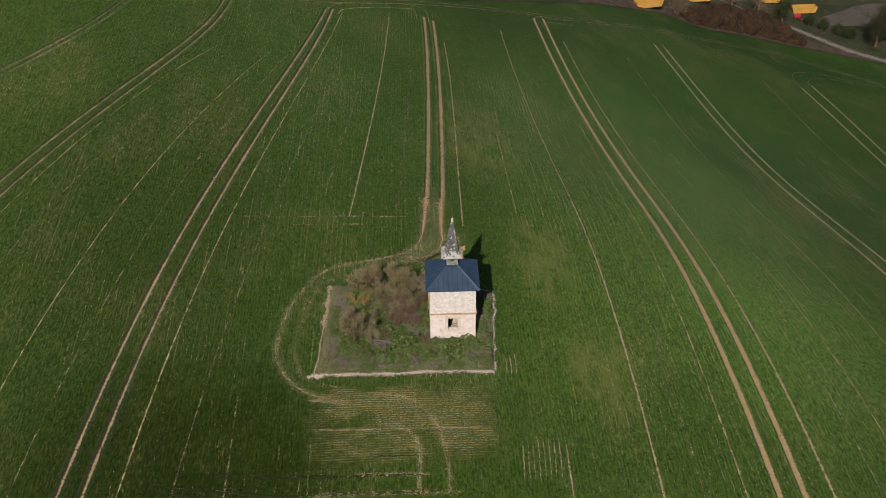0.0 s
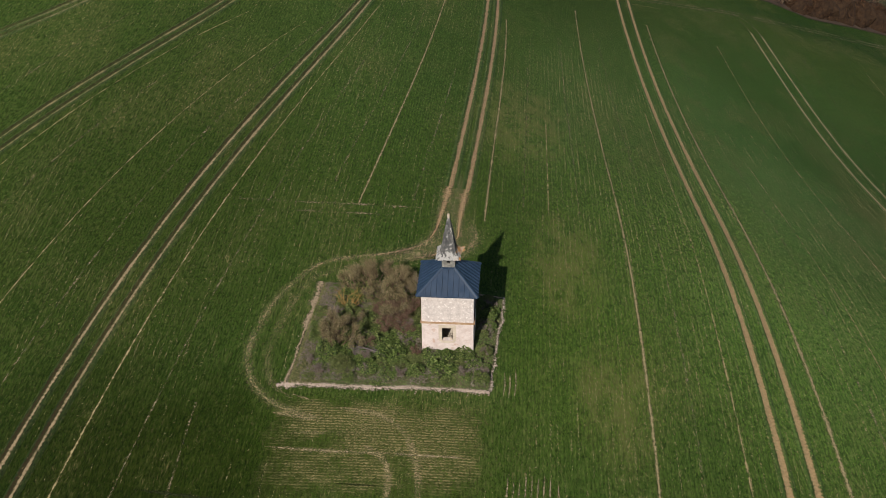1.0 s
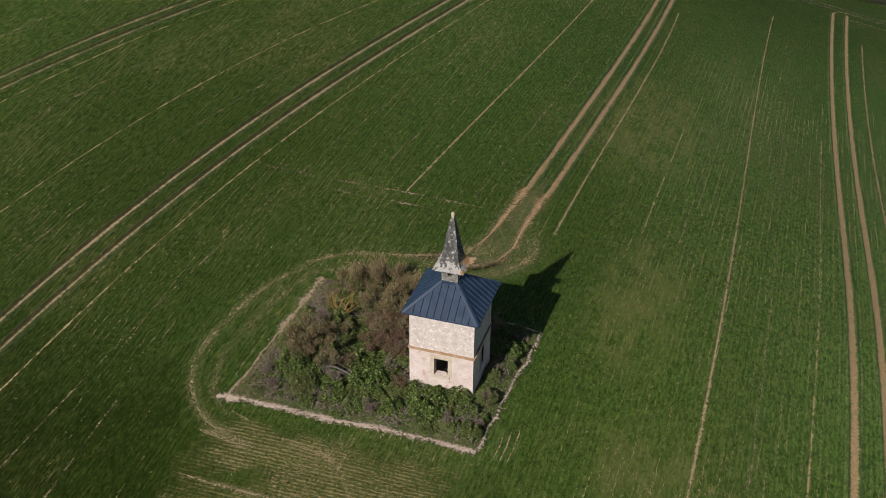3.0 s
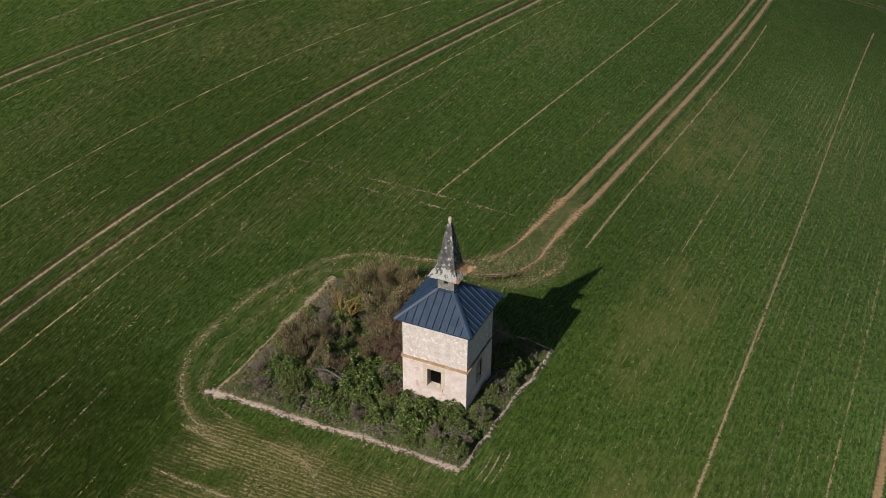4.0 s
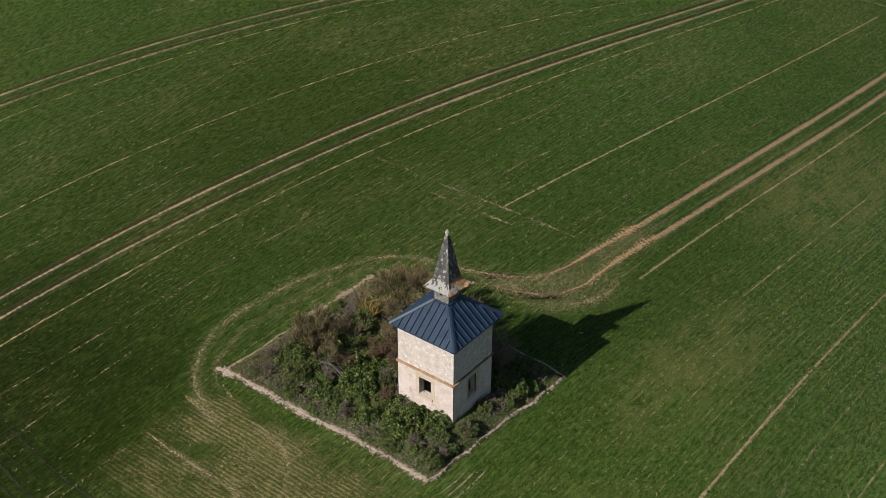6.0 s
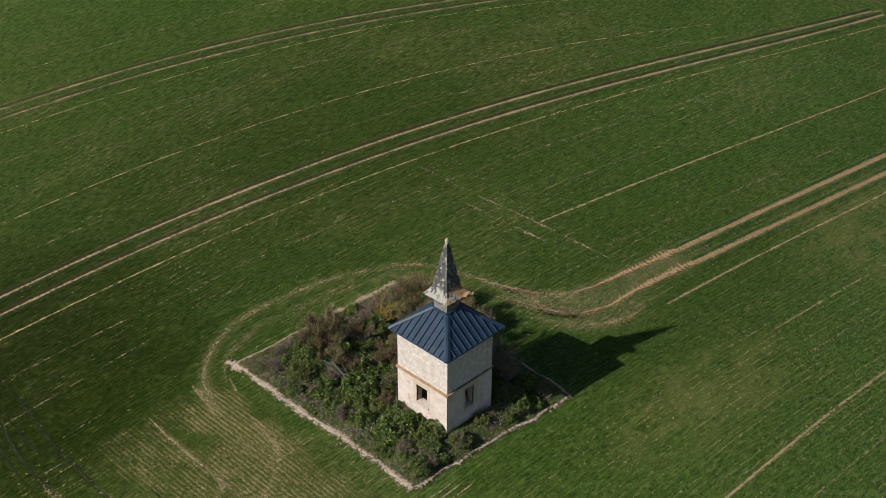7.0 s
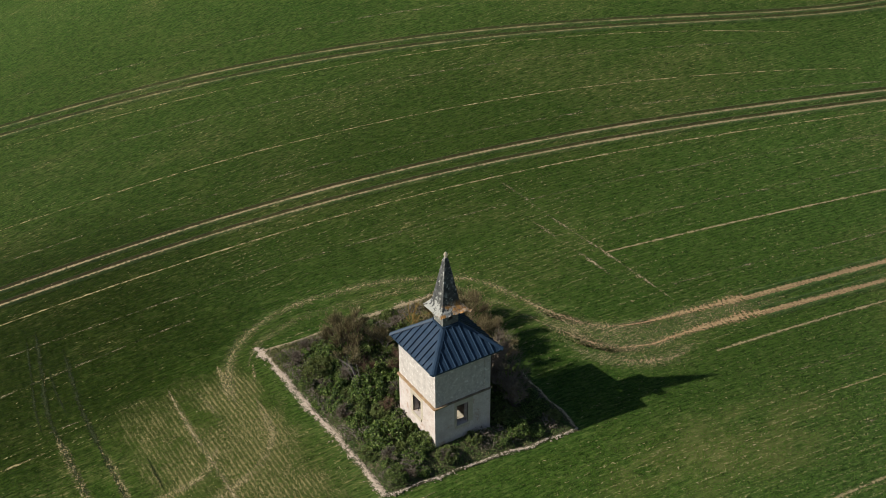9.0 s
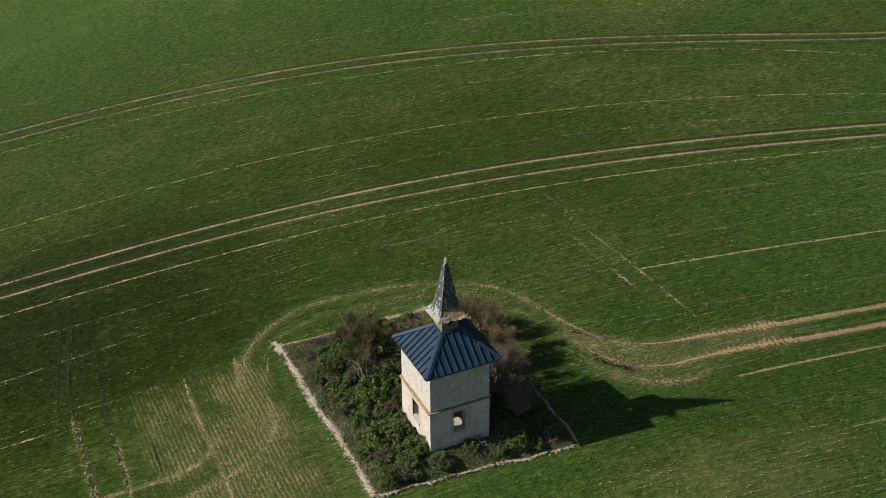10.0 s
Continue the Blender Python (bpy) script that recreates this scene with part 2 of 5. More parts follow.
STUBBLE, _nt, _b = material("thin_crop_with_straw", 0.9)
_b.inputs["Specular IOR Level"].default_value = 0.08
_b.inputs["Diffuse Roughness"].default_value = 0.0
_c, _h, _p, *_ = crop_look(_nt)
_uv = _nt.nodes.new("ShaderNodeUVMap").outputs[0]
_u, _v, _w = split(_nt, _uv)
_x, _y, _z = split(_nt, _p)
_edge = calc(_nt, "MULTIPLY", calc(_nt, "SUBTRACT", grain(_nt, _p, 0.5, 4.0, 0.7), 0.5), 0.35)
_in = calc(_nt, "MULTIPLY", step(_nt, calc(_nt, "ADD", calc(_nt, "ABSOLUTE", _u), _edge), 0.74, 0.86, 1.0, 0.0), step(_nt, calc(_nt, "ADD", calc(_nt, "ABSOLUTE", _v), _edge), 0.66, 0.86, 1.0, 0.0))
_row = calc(_nt, "SINE", calc(_nt, "MULTIPLY", calc(_nt, "MULTIPLY_ADD", grain(_nt, _p, 0.6), 0.16, _y), 2 * math.pi / 0.27))
_row = step(_nt, calc(_nt, "MULTIPLY_ADD", calc(_nt, "SUBTRACT", grain(_nt, place_of(_nt, 0.5, 1.5, 1.0), 3.0, 3.0, 0.7), 0.5), 5.0, _row), -0.7, 1.1, 0.22, 0.95)
_thick = calc(_nt, "MAXIMUM", pale_spot(_nt, (_x, _y), -4.4, -10.6, 4.6, 3.6), calc(_nt, "MULTIPLY", pale_spot(_nt, (_x, _y), -9.6, -9.8, 4.0, 2.6), 0.8))
_thick = calc(_nt, "MAXIMUM", _thick, calc(_nt, "MULTIPLY", calc(_nt, "MAXIMUM", pale_spot(_nt, (_x, _y), -7.5, -14.6, 5.5, 3.0), pale_spot(_nt, (_x, _y), 0.6, -12.0, 4.0, 6.0)), 0.6))
_patch = step(_nt, calc(_nt, "MULTIPLY_ADD", _thick, 0.29, grain(_nt, place_of(_nt, 0.7, 1.0, 1.0), 0.55, 5.0, 0.75)), 0.50, 0.74, 0.06, 0.85)
_bit = step(_nt, grain(_nt, place_of(_nt, 0.7, 1.3, 1.0), 9.0, 3.0, 0.75, 0.3), 0.42, 0.56)
_in = calc(_nt, "MULTIPLY", _in, step(_nt, calc(_nt, "MULTIPLY_ADD", _edge, 4.0, _y), -18.4, -15.6))
_m = calc(_nt, "MULTIPLY", calc(_nt, "MULTIPLY", calc(_nt, "MULTIPLY", _row, _bit), _patch), _in)
_stalk = blend(_nt, step(_nt, grain(_nt, _p, 15.0, 2.0, 0.7), 0.35, 0.65), (0.24, 0.19, 0.077), (0.48, 0.385, 0.195))
_sparse = blend(_nt, calc(_nt, "MULTIPLY", _in, calc(_nt, "MULTIPLY_ADD", _patch, 0.35, 0.22)), _c, (0.046, 0.056, 0.012))
put(_nt, _b.inputs["Base Color"], blend(_nt, _m, _sparse, _stalk))
relief(_nt, _b, _h, 0.6, 0.08)


def mottled(name, a, b_, scale, rough=0.85, bump=0.03, c=None, cut=0.6, own=False, fine=6.0):
    """A surface with grain and stains at two scales."""
    m, nt, b = material(name, rough)
    p = own_place(nt) if own else place_of(nt)
    n1, n2 = grain(nt, p, scale, 5.0, 0.65), grain(nt, p, scale * fine, 4.0, 0.7)
    colour = blend(nt, step(nt, n1, 0.3, 0.7), a, b_)
    if c:
        colour = blend(nt, step(nt, grain(nt, p, scale * 1.7, 5.0, 0.7, 0.6), cut, cut + 0.12), colour, c)
    colour = blend(nt, step(nt, n2, 0.3, 0.75, 0.28, 0.0), colour, tuple(0.55 * v for v in a))
    put(nt, b.inputs["Base Color"], colour)
    relief(nt, b, calc(nt, "ADD", n1, calc(nt, "MULTIPLY", n2, 0.5)), 0.7, bump)
    return m


PLASTER_LOW = mottled("warm_lime_plaster", (0.58, 0.485, 0.445), (0.72, 0.63, 0.59), 1.6, 0.9, 0.03, (0.52, 0.37, 0.30), 0.545, fine=7)
PLASTER_UP = mottled("weathered_grey_plaster", (0.50, 0.44, 0.41), (0.68, 0.605, 0.565), 3.0, 0.9, 0.05, (0.86, 0.81, 0.77), 0.535, fine=8)
DRESSED = mottled("dressed_limestone", (0.50, 0.42, 0.33), (0.60, 0.52, 0.42), 2.2, 0.85, 0.015, (0.42, 0.33, 0.25), 0.62)
LEDGE = mottled("lichened_ledge_stone", (0.34, 0.21, 0.12), (0.50, 0.37, 0.24), 3.2, 0.9, 0.03, (0.46, 0.27, 0.09), 0.55)
LEDGE_DARK = mottled("broken_ledge_stone", (0.16, 0.12, 0.09), (0.32, 0.26, 0.20), 3.0, 0.95, 0.05, (0.42, 0.36, 0.28), 0.6)
INSIDE = mottled("bare_inner_wall", (0.40, 0.35, 0.29), (0.52, 0.46, 0.38), 1.6, 0.95, 0.03)
RUBBLE_FLOOR = mottled("dusty_floor", (0.50, 0.43, 0.34), (0.62, 0.54, 0.44), 2.0, 0.95, 0.03)
BELFRY_STONE = mottled("grey_lantern_stone", (0.13, 0.125, 0.115), (0.26, 0.25, 0.225), 5.0, 0.9, 0.05, (0.58, 0.56, 0.51), 0.56)
FINIAL_STONE = mottled("orange_lichened_stone", (0.46, 0.42, 0.34), (0.55, 0.50, 0.42), 5.0, 0.9, 0.02, (0.50, 0.28, 0.08), 0.5)
PLOT_EARTH = mottled("weedy_earth", (0.060, 0.064, 0.027), (0.12, 0.108, 0.058), 0.9, 0.95, 0.12, (0.20, 0.15, 0.10), 0.58)
RUBBLE = mottled("pale_rubble", (0.28, 0.21, 0.16), (0.44, 0.35, 0.28), 4.0, 0.95, 0.02, own=True)
BARK_GREY = mottled("grey_dead_wood", (0.11, 0.094, 0.085), (0.20, 0.174, 0.158), 5.0, 0.9, 0.02, own=True)
BARK_BROWN = mottled("brown_twigs", (0.085, 0.055, 0.037), (0.17, 0.11, 0.075), 5.0, 0.9, 0.01, own=True)
BARK_RED = mottled("red_brown_dead_twigs", (0.15, 0.075, 0.055), (0.26, 0.145, 0.11), 5.0, 0.9, 0.01, own=True)
BARK_YELLOW = mottled("yellow_lichened_bark", (0.23, 0.148, 0.045), (0.34, 0.235, 0.080), 5.0, 0.9, 0.01, own=True)
TWIG_PALE = mottled("pale_bare_twigs", (0.16, 0.120, 0.094), (0.29, 0.228, 0.182), 5.0, 0.9, 0.01, own=True)

SLATE, _nt, _b = material("lichened_slate", 0.75)
_r = per_island(_nt)
_p = place_of(_nt)
_n = grain(_nt, _p, 4.5, 4.0, 0.7)
_c = blend(_nt, _r, (0.055, 0.055, 0.056), (0.13, 0.127, 0.12))
_c = blend(_nt, step(_nt, calc(_nt, "MULTIPLY_ADD", _r, 0.14, calc(_nt, "ADD", grain(_nt, _p, 5.5, 4.0, 0.75), step(_nt, split(_nt, _p)[2], 8.45, 8.0, 0.0, 0.17))), 0.62, 0.72), _c, (0.40, 0.385, 0.36))
_sx, _, _sz = split(_nt, _p)
_lich = calc(_nt, "MULTIPLY", step(_nt, grain(_nt, _p, 1.3, 3.0), 0.40, 0.52), calc(_nt, "MULTIPLY", step(_nt, _sx, 0.42, 0.6), step(_nt, _sz, 8.55, 8.2)))
_c = blend(_nt, calc(_nt, "MULTIPLY", _lich, step(_nt, _n, 0.35, 0.6, 0.3, 0.95)), _c, (0.42, 0.20, 0.05))
put(_nt, _b.inputs["Base Color"], _c)
relief(_nt, _b, _n, 0.6, 0.02)

ROOF, _nt, _b = material("blue_grey_sheet_metal", 0.42, 0.0)
_p = place_of(_nt)
put(_nt, _b.inputs["Base Color"], blend(_nt, step(_nt, grain(_nt, _p, 1.2, 4.0, 0.6), 0.3, 0.7), (0.018, 0.037, 0.070), (0.028, 0.052, 0.094)))
put(_nt, _b.inputs["Roughness"], step(_nt, grain(_nt, _p, 3.0, 4.0), 0.3, 0.7, 0.34, 0.5))
_b.inputs["Specular IOR Level"].default_value = 0.4
relief(_nt, _b, grain(_nt, _p, 1.1, 2.0), 0.12, 0.03)


def leaf_look(name, tones, rough=0.55, spec=0.35, through_light=0.0, field=False):
    """Leaves that differ one by one and bush by bush."""
    m, nt, b = material(name, rough)
    r, o = per_island(nt), per_object(nt)
    c = blend(nt, step(nt, r, 0.0, 0.7), tones[0], tones[1])
    c = blend(nt, step(nt, r, 0.75, 1.0), c, tones[2])
    c = blend(nt, calc(nt, "MULTIPLY", step(nt, o, 0.45, 1.0), 0.6), c, tones[3])
    if field:
        p = place_of(nt)
        c = tint_field(nt, c, p, split(nt, p))
    put(nt, b.inputs["Base Color"], c)
    b.inputs["Specular IOR Level"].default_value = spec
    if through_light:
        t, mix = nt.nodes.new("ShaderNodeBsdfTranslucent"), nt.nodes.new("ShaderNodeMixShader")
        put(nt, t.inputs["Color"], blend(nt, 1.0, c, (1.0, 1.0, 0.45), "MULTIPLY"))
        mix.inputs[0].default_value = through_light
        nt.links.new(b.outputs[0], mix.inputs[1])
        nt.links.new(t.outputs[0], mix.inputs[2])
        nt.links.new(mix.outputs[0], nt.nodes["Material Output"].inputs["Surface"])
    return m


BRAMBLE = leaf_look("bramble_leaves", [(0.020, 0.042, 0.009), (0.155, 0.228, 0.052), (0.37, 0.43, 0.16), (0.18, 0.185, 0.074)], 0.5, 0.4, 0.4)
WEED = leaf_look("weed_leaves", [(0.070, 0.125, 0.030), (0.125, 0.180, 0.050), (0.26, 0.235, 0.12), (0.13, 0.15, 0.06)], 0.8, 0.1)
DRY_GRASS = leaf_look("dry_grass_blades", [(0.11, 0.125, 0.045), (0.20, 0.195, 0.085), (0.32, 0.28, 0.15), (0.20, 0.195, 0.085)], 0.85, 0.1)
DRY_LEAF = leaf_look("dry_broom_sprays", [(0.060, 0.052, 0.022), (0.245, 0.205, 0.102), (0.54, 0.455, 0.27), (0.20, 0.152, 0.085)], 0.9, 0.1)
RED_DRY = leaf_look("red_brown_dead_sprays", [(0.080, 0.054, 0.034), (0.165, 0.120, 0.076), (0.30, 0.235, 0.16), (0.13, 0.092, 0.058)], 0.95, 0.1)
PURPLE_DRY = leaf_look("dead_grey_weed", [(0.16, 0.132, 0.105), (0.24, 0.203, 0.165), (0.34, 0.29, 0.24), (0.20, 0.158, 0.132)], 0.95, 0.1)
STRAW_BIT = leaf_look("straw_bits", [(0.19, 0.175, 0.065), (0.35, 0.295, 0.145), (0.54, 0.45, 0.27), (0.35, 0.295, 0.145)], 0.8, 0.1)
WHEAT_BLADE = leaf_look("wheat_blades", [(0.061, 0.125, 0.0175), (0.090, 0.161, 0.0265), (0.150, 0.207, 0.048), (0.090, 0.161, 0.0265)], 0.7, 0.06, 0.45, True)
TREE_LEAF = leaf_look("dark_tree_leaves", [(0.014, 0.022, 0.008), (0.034, 0.046, 0.016), (0.07, 0.072, 0.03), (0.04, 0.036, 0.02)], 0.8, 0.1)
HEAP_TWIG = leaf_look("red_brown_brushwood", [(0.023, 0.012, 0.007), (0.056, 0.030, 0.016), (0.12, 0.066, 0.034), (0.045, 0.024, 0.013)], 0.95, 0.1)
YELLOW = mottled("yellow_painted_steel", (0.42, 0.22, 0.045), (0.50, 0.28, 0.07), 0.5, 0.5, 0.01, (0.40, 0.23, 0.08), 0.64)
RED = mottled("red_painted_steel", (0.36, 0.025, 0.03), (0.44, 0.04, 0.05), 1.0, 0.5, 0.01)
DARK = mottled("dark_rubber_and_steel", (0.025, 0.024, 0.022), (0.05, 0.047, 0.043), 2.0, 0.8, 0.01)
VERGE = mottled("rough_verge_grass", (0.020, 0.026, 0.009), (0.042, 0.044, 0.018), 0.14, 0.95, 0.2, (0.07, 0.05, 0.032), 0.53, fine=10)
HEAP_CORE = mottled("red_brown_brush_litter", (0.020, 0.011, 0.006), (0.056, 0.031, 0.015), 0.9, 0.95, 0.2, (0.16, 0.09, 0.04), 0.62)
ROAD_TOP = worn_strip("worn_gravel", 0.5, 0.9, (0.21, 0.18, 0.145), 0.6, 0.35, 3.0)
HEAD_LINE = worn_strip("far_headland_line", 0.25, 1.2, (0.24, 0.20, 0.11), 1.2, 0.35, 0.8)
TILLED = mottled("grey_brown_bare_soil", (0.060, 0.050, 0.040), (0.09, 0.076, 0.060), 0.2, 0.95, 0.1, fine=12)
BROWN_SOIL = mottled("churned_brown_soil", (0.042, 0.028, 0.020), (0.08, 0.055, 0.038), 0.4, 0.95, 0.15, (0.13, 0.10, 0.07), 0.6)


# ---- mesh helpers ----
def part(name, bm, mat_, parent=None, label="", kind=""):
    """Links a bmesh as one mesh object under a thing or a part."""
    me = bpy.data.meshes.new(name)
    bm.to_mesh(me)
    bm.free()
    return link(name, me, mat_, parent, label, kind)


def link(name, me, mat_, parent=None, label="", kind=""):
    if not me.materials:
        me.materials.append(mat_)
    ob = new(name, me)
    ob.parent = parent
    return tagged(ob, label, "", "", kind)


def raw(name, verts, faces, uvs=None):
    me = bpy.data.meshes.new(name)
    me.from_pydata(verts, [], faces)
    if uvs is not None:
        layer = me.uv_layers.new(name="UVMap")
        flat = np.asarray(uvs, dtype=np.float32)[np.concatenate([np.asarray(f) for f in faces])]
        layer.data.foreach_set("uv", flat.ravel())
    me.update()
    return me


def box(bm, lo, hi, bevel=0.0, m=None):
    """Adds a box to bm, with its edges broken by bevel."""
    vs = [bm.verts.new((x, y, z)) for x in (lo[0], hi[0]) for y in (lo[1], hi[1]) for z in (lo[2], hi[2])]
    fs = [bm.faces.new([vs[i] for i in f]) for f in ((0, 1, 3, 2), (4, 6, 7, 5), (0, 4, 5, 1), (2, 3, 7, 6), (0, 2, 6, 4), (1, 5, 7, 3))]
    if bevel:
        es = list({e for f in fs for e in f.edges})
        got = bmesh.ops.bevel(bm, geom=es, offset=bevel, segments=1, affect="EDGES")
        vs = list({v for f in got["faces"] for v in f.verts} | {v for v in vs if v.is_valid})
    if m is not None:
        bmesh.ops.transform(bm, matrix=m, verts=vs)
    return vs


def tube_data(verts, faces, pts, radii, sides=5):
    """Appends a tapering round limb along pts."""
    base = len(verts)
    for k, (p, r) in enumerate(zip(pts, radii)):
        a = pts[min(k + 1, len(pts) - 1)] - pts[max(k - 1, 0)]
        a = a.normalized() if a.length > 1e-6 else Vector((0, 0, 1))
        s = a.cross(Vector((0.31, 0.87, 0.38))).normalized()
        u = a.cross(s)
        for j in range(sides):
            w = 2 * math.pi * j / sides
            verts.append(tuple(p + r * (math.cos(w) * s + math.sin(w) * u)))
    for k in range(len(pts) - 1):
        for j in range(sides):
            i0, i1 = base + k * sides + j, base + k * sides + (j + 1) % sides
            faces.append((i0, i1, i1 + sides, i0 + sides))
    faces.append(tuple(base + j for j in reversed(range(sides))))
    faces.append(tuple(base + (len(pts) - 1) * sides + j for j in range(sides)))


def leaves_mesh(name, spots, sizes, rng, slim=0.55, up=0.5, fold=0.18, ways=None):
    """Folded pointed leaves, two faces each, at the given spots."""
    n = len(spots)
    d = rng.normal(size=(n, 3))
    d[:, 2] = d[:, 2] * 0.6
    if ways is not None:
        d = ways + 0.22 * d
    d /= np.linalg.norm(d, axis=1)[:, None]
    nn = rng.normal(size=(n, 3)) + np.array([0, 0, up * 3])
    s = np.cross(d, nn)
    s /= np.linalg.norm(s, axis=1)[:, None]
    nn = np.cross(s, d)
    L_ = sizes[:, None]
    v = np.empty((n, 4, 3))
    v[:, 0] = spots - d * L_ * 0.5
    v[:, 1] = spots + s * L_ * slim * 0.5 + nn * L_ * fold
    v[:, 2] = spots + d * L_ * 0.5
    v[:, 3] = spots - s * L_ * slim * 0.5 + nn * L_ * fold
    idx = (np.arange(n) * 4)[:, None]
    faces = np.concatenate([idx + [0, 1, 2], idx + [0, 2, 3]], 1).reshape(-1, 3)
    return raw(name, v.reshape(-1, 3).tolist(), faces.tolist())


def soft(u):
    return u if u > 20 else math.log1p(math.exp(max(u, -60)))


def hold(u, lo, hi, w):
    """u, levelling off smoothly below lo and above hi."""
    u = hi - w * soft((hi - u) / w)
    return lo + w * soft((u - lo) / w)


# the lie of the land: the factors of x**i * y**j (in hundreds of metres), one row for each i
LAND = [
    (-3.57, -11.048, -3.097, 12.606, -10.126, -7.855, 10.359, -2.639),
    (-24.375, -48.998, 5.223, 28.708, -4.314, -9.613, 3.22),
    (-9.594, 16.263, -7.566, -5.937, 7.606, -2.479),
    (1.776, 38.827, 0.219, -16.851, 4.564),
    (17.761, -24.014, 2.005, 5.256),
    (-2.597, -15.178, -2.304),
    (-18.86, 12.37),
    (9.711,),
]


def height(x, y):
    """A rise with the tower on its brow, higher to the north-west, that falls away to the east and levels out beyond the field."""
    a, b = hold(x, -85, 104, 5) / 100, (hold(y, -48, 196, 6) - 40) / 100
    swell = 0.85 * math.exp(-(((x - 17) / 10) ** 2) - ((y - 18) / 20) ** 2)
    return swell + sum(c * a**i * b**j for i, row in enumerate(LAND) for j, c in enumerate(row))


# ---- the land ----
def spread(lo, hi, fine, reach, grow=1.35):
    """Grid lines: even from lo to hi, then ever wider out to reach."""
    mid = list(np.arange(lo, hi + 1e-6, fine))
    out, s = [], fine
    a = lo
    left = []
    while a > -reach:
        s *= grow
        a -= s
        left.append(a)
    s, a = fine, mid[-1]
    while a < reach:
        s *= grow
        a += s
        out.append(a)
    return left[::-1] + mid + out


GX, GY = spread(-95, 124, 1.0, 3000), spread(-56, 222, 1.0, 3000)
_v = [(x, y, height(x, y)) for x in GX for y in GY]
_ny = len(GY)
_f = [(i * _ny + j, (i + 1) * _ny + j, (i + 1) * _ny + j + 1, i * _ny + j + 1) for i in range(len(GX) - 1) for j in range(_ny - 1)]
_me = raw("ground", _v, _f)
for _poly in _me.polygons:
    _poly.use_smooth = True
ground = link("ground", _me, CROP)
tagged(ground, "wide rolling field of short young green wheat", "field", "", "structure")


def curve(points, gap=0.8):
    """A smooth line through plan points, at even steps."""
    pts = [Vector(p) for p in points]
    pts = [2 * pts[0] - pts[1]] + pts + [2 * pts[-1] - pts[-2]]
    out = []
    for a, b, c, d in zip(pts, pts[1:], pts[2:], pts[3:]):
        n = max(2, int((c - b).length / gap))
        for k in range(n):
            t = k / n
            out.append(0.5 * (2 * b + (c - a) * t + (2 * a - 5 * b + 4 * c - d) * t * t + (3 * b - a - 3 * c + d) * t**3))
    out.append(pts[-2])
    return out


def strip(name, line, width, mat_, label, lift=0.03, across=3, rut=None, category="track", kind="structure", group="", taper=0.0):
    """A ribbon laid along a plan line on the land. u runs from -1 to 1 across it."""
    verts, uvs, faces = [], [], []
    run = 0.0
    total = sum((b - a).length for a, b in zip(line, line[1:]))
    for k, p in enumerate(line):
        a = (line[min(k + 1, len(line) - 1)] - line[max(k - 1, 0)]).normalized()
        side = Vector((a.y, -a.x))
        if k:
            run += (p - line[k - 1]).length
        wide = width * (max(0.05, min(1.0, min(run, total - run) / taper)) if taper else 1.0)
        for j in range(across):
            u = 2 * j / (across - 1) - 1
            q = p + side * u * wide / 2
            verts.append((q.x, q.y, height(q.x, q.y) + lift + (rut[j] if rut else 0.0)))
            uvs.append((u, run))
    for k in range(len(line) - 1):
        for j in range(across - 1):
            i = k * across + j
            faces.append((i, i + 1, i + across + 1, i + across))
    ob = link(name, raw(name, verts, faces, uvs), mat_)
    return tagged(ob, label, category, group, kind)


def along(c, y0, y1, gap=1.0, off=0.0):
    n = max(2, int((y1 - y0) / gap))
    ys = [y0 + (y1 - y0) * k / n for k in range(n + 1)]
    return [Vector((sum(a * (y / 100) ** i for i, a in enumerate(c)) + off, y)) for y in ys]


# wheel lines of the sprayer: x as a polynomial of y / 100
WHEELS = [
    ((-90.49, 128.65, -79.89), 33, 66),
    ((-88.66, 126.3, -79.38), 33, 66),
    ((-53.61, 33.08, 21.84, -10.67, -8.14, -22.26), -44, 76),
    ((-52.04, 32.74, 22.25, -14.8, -12.88, -11.05), -44, 77),
    ((-28.95, 16.5, 9.01, -10.84), -44, 82.5),
    ((-27.05, 15.69, 8.63, -11.04), -44, 83.5),
    ((24.59, -0.52, -3.72, 2.01), -44, 136),
    ((26.66, -0.48, -3.65, 2.03), -44, 140),
    ((50.61, 5.65, -4.96, 1.17), -44, 158),
    ((53.02, 5.73, -4.93, 1.1), -44, 158),
    ((76.72, 9, 2.24, -2.4), 100, 159),
    ((79.51, 9.22, 2.48, -2.16), 100, 166),
]
CENTRE = [((-2.34, 2.57, 2.04, -2.76), 26, 98), ((-0.61, 2.45, 1.95, -2.81), 26, 98)]
GROOVE = (0.0, 0.09, 0.01, 0.0, 0.01, 0.09, 0.0)
for _k, (_c, _y0, _y1) in enumerate(WHEELS):
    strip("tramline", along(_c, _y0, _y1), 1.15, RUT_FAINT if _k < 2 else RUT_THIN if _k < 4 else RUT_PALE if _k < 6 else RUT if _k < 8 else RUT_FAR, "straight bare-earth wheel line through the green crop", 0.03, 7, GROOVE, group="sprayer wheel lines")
for _c, _y0, _y1 in CENTRE:
    strip("tramline", along(_c, _y0, _y1), 1.3, RUT_MID, "straight bare-earth wheel line through the green crop", 0.03, 7, GROOVE, group="sprayer wheel lines")

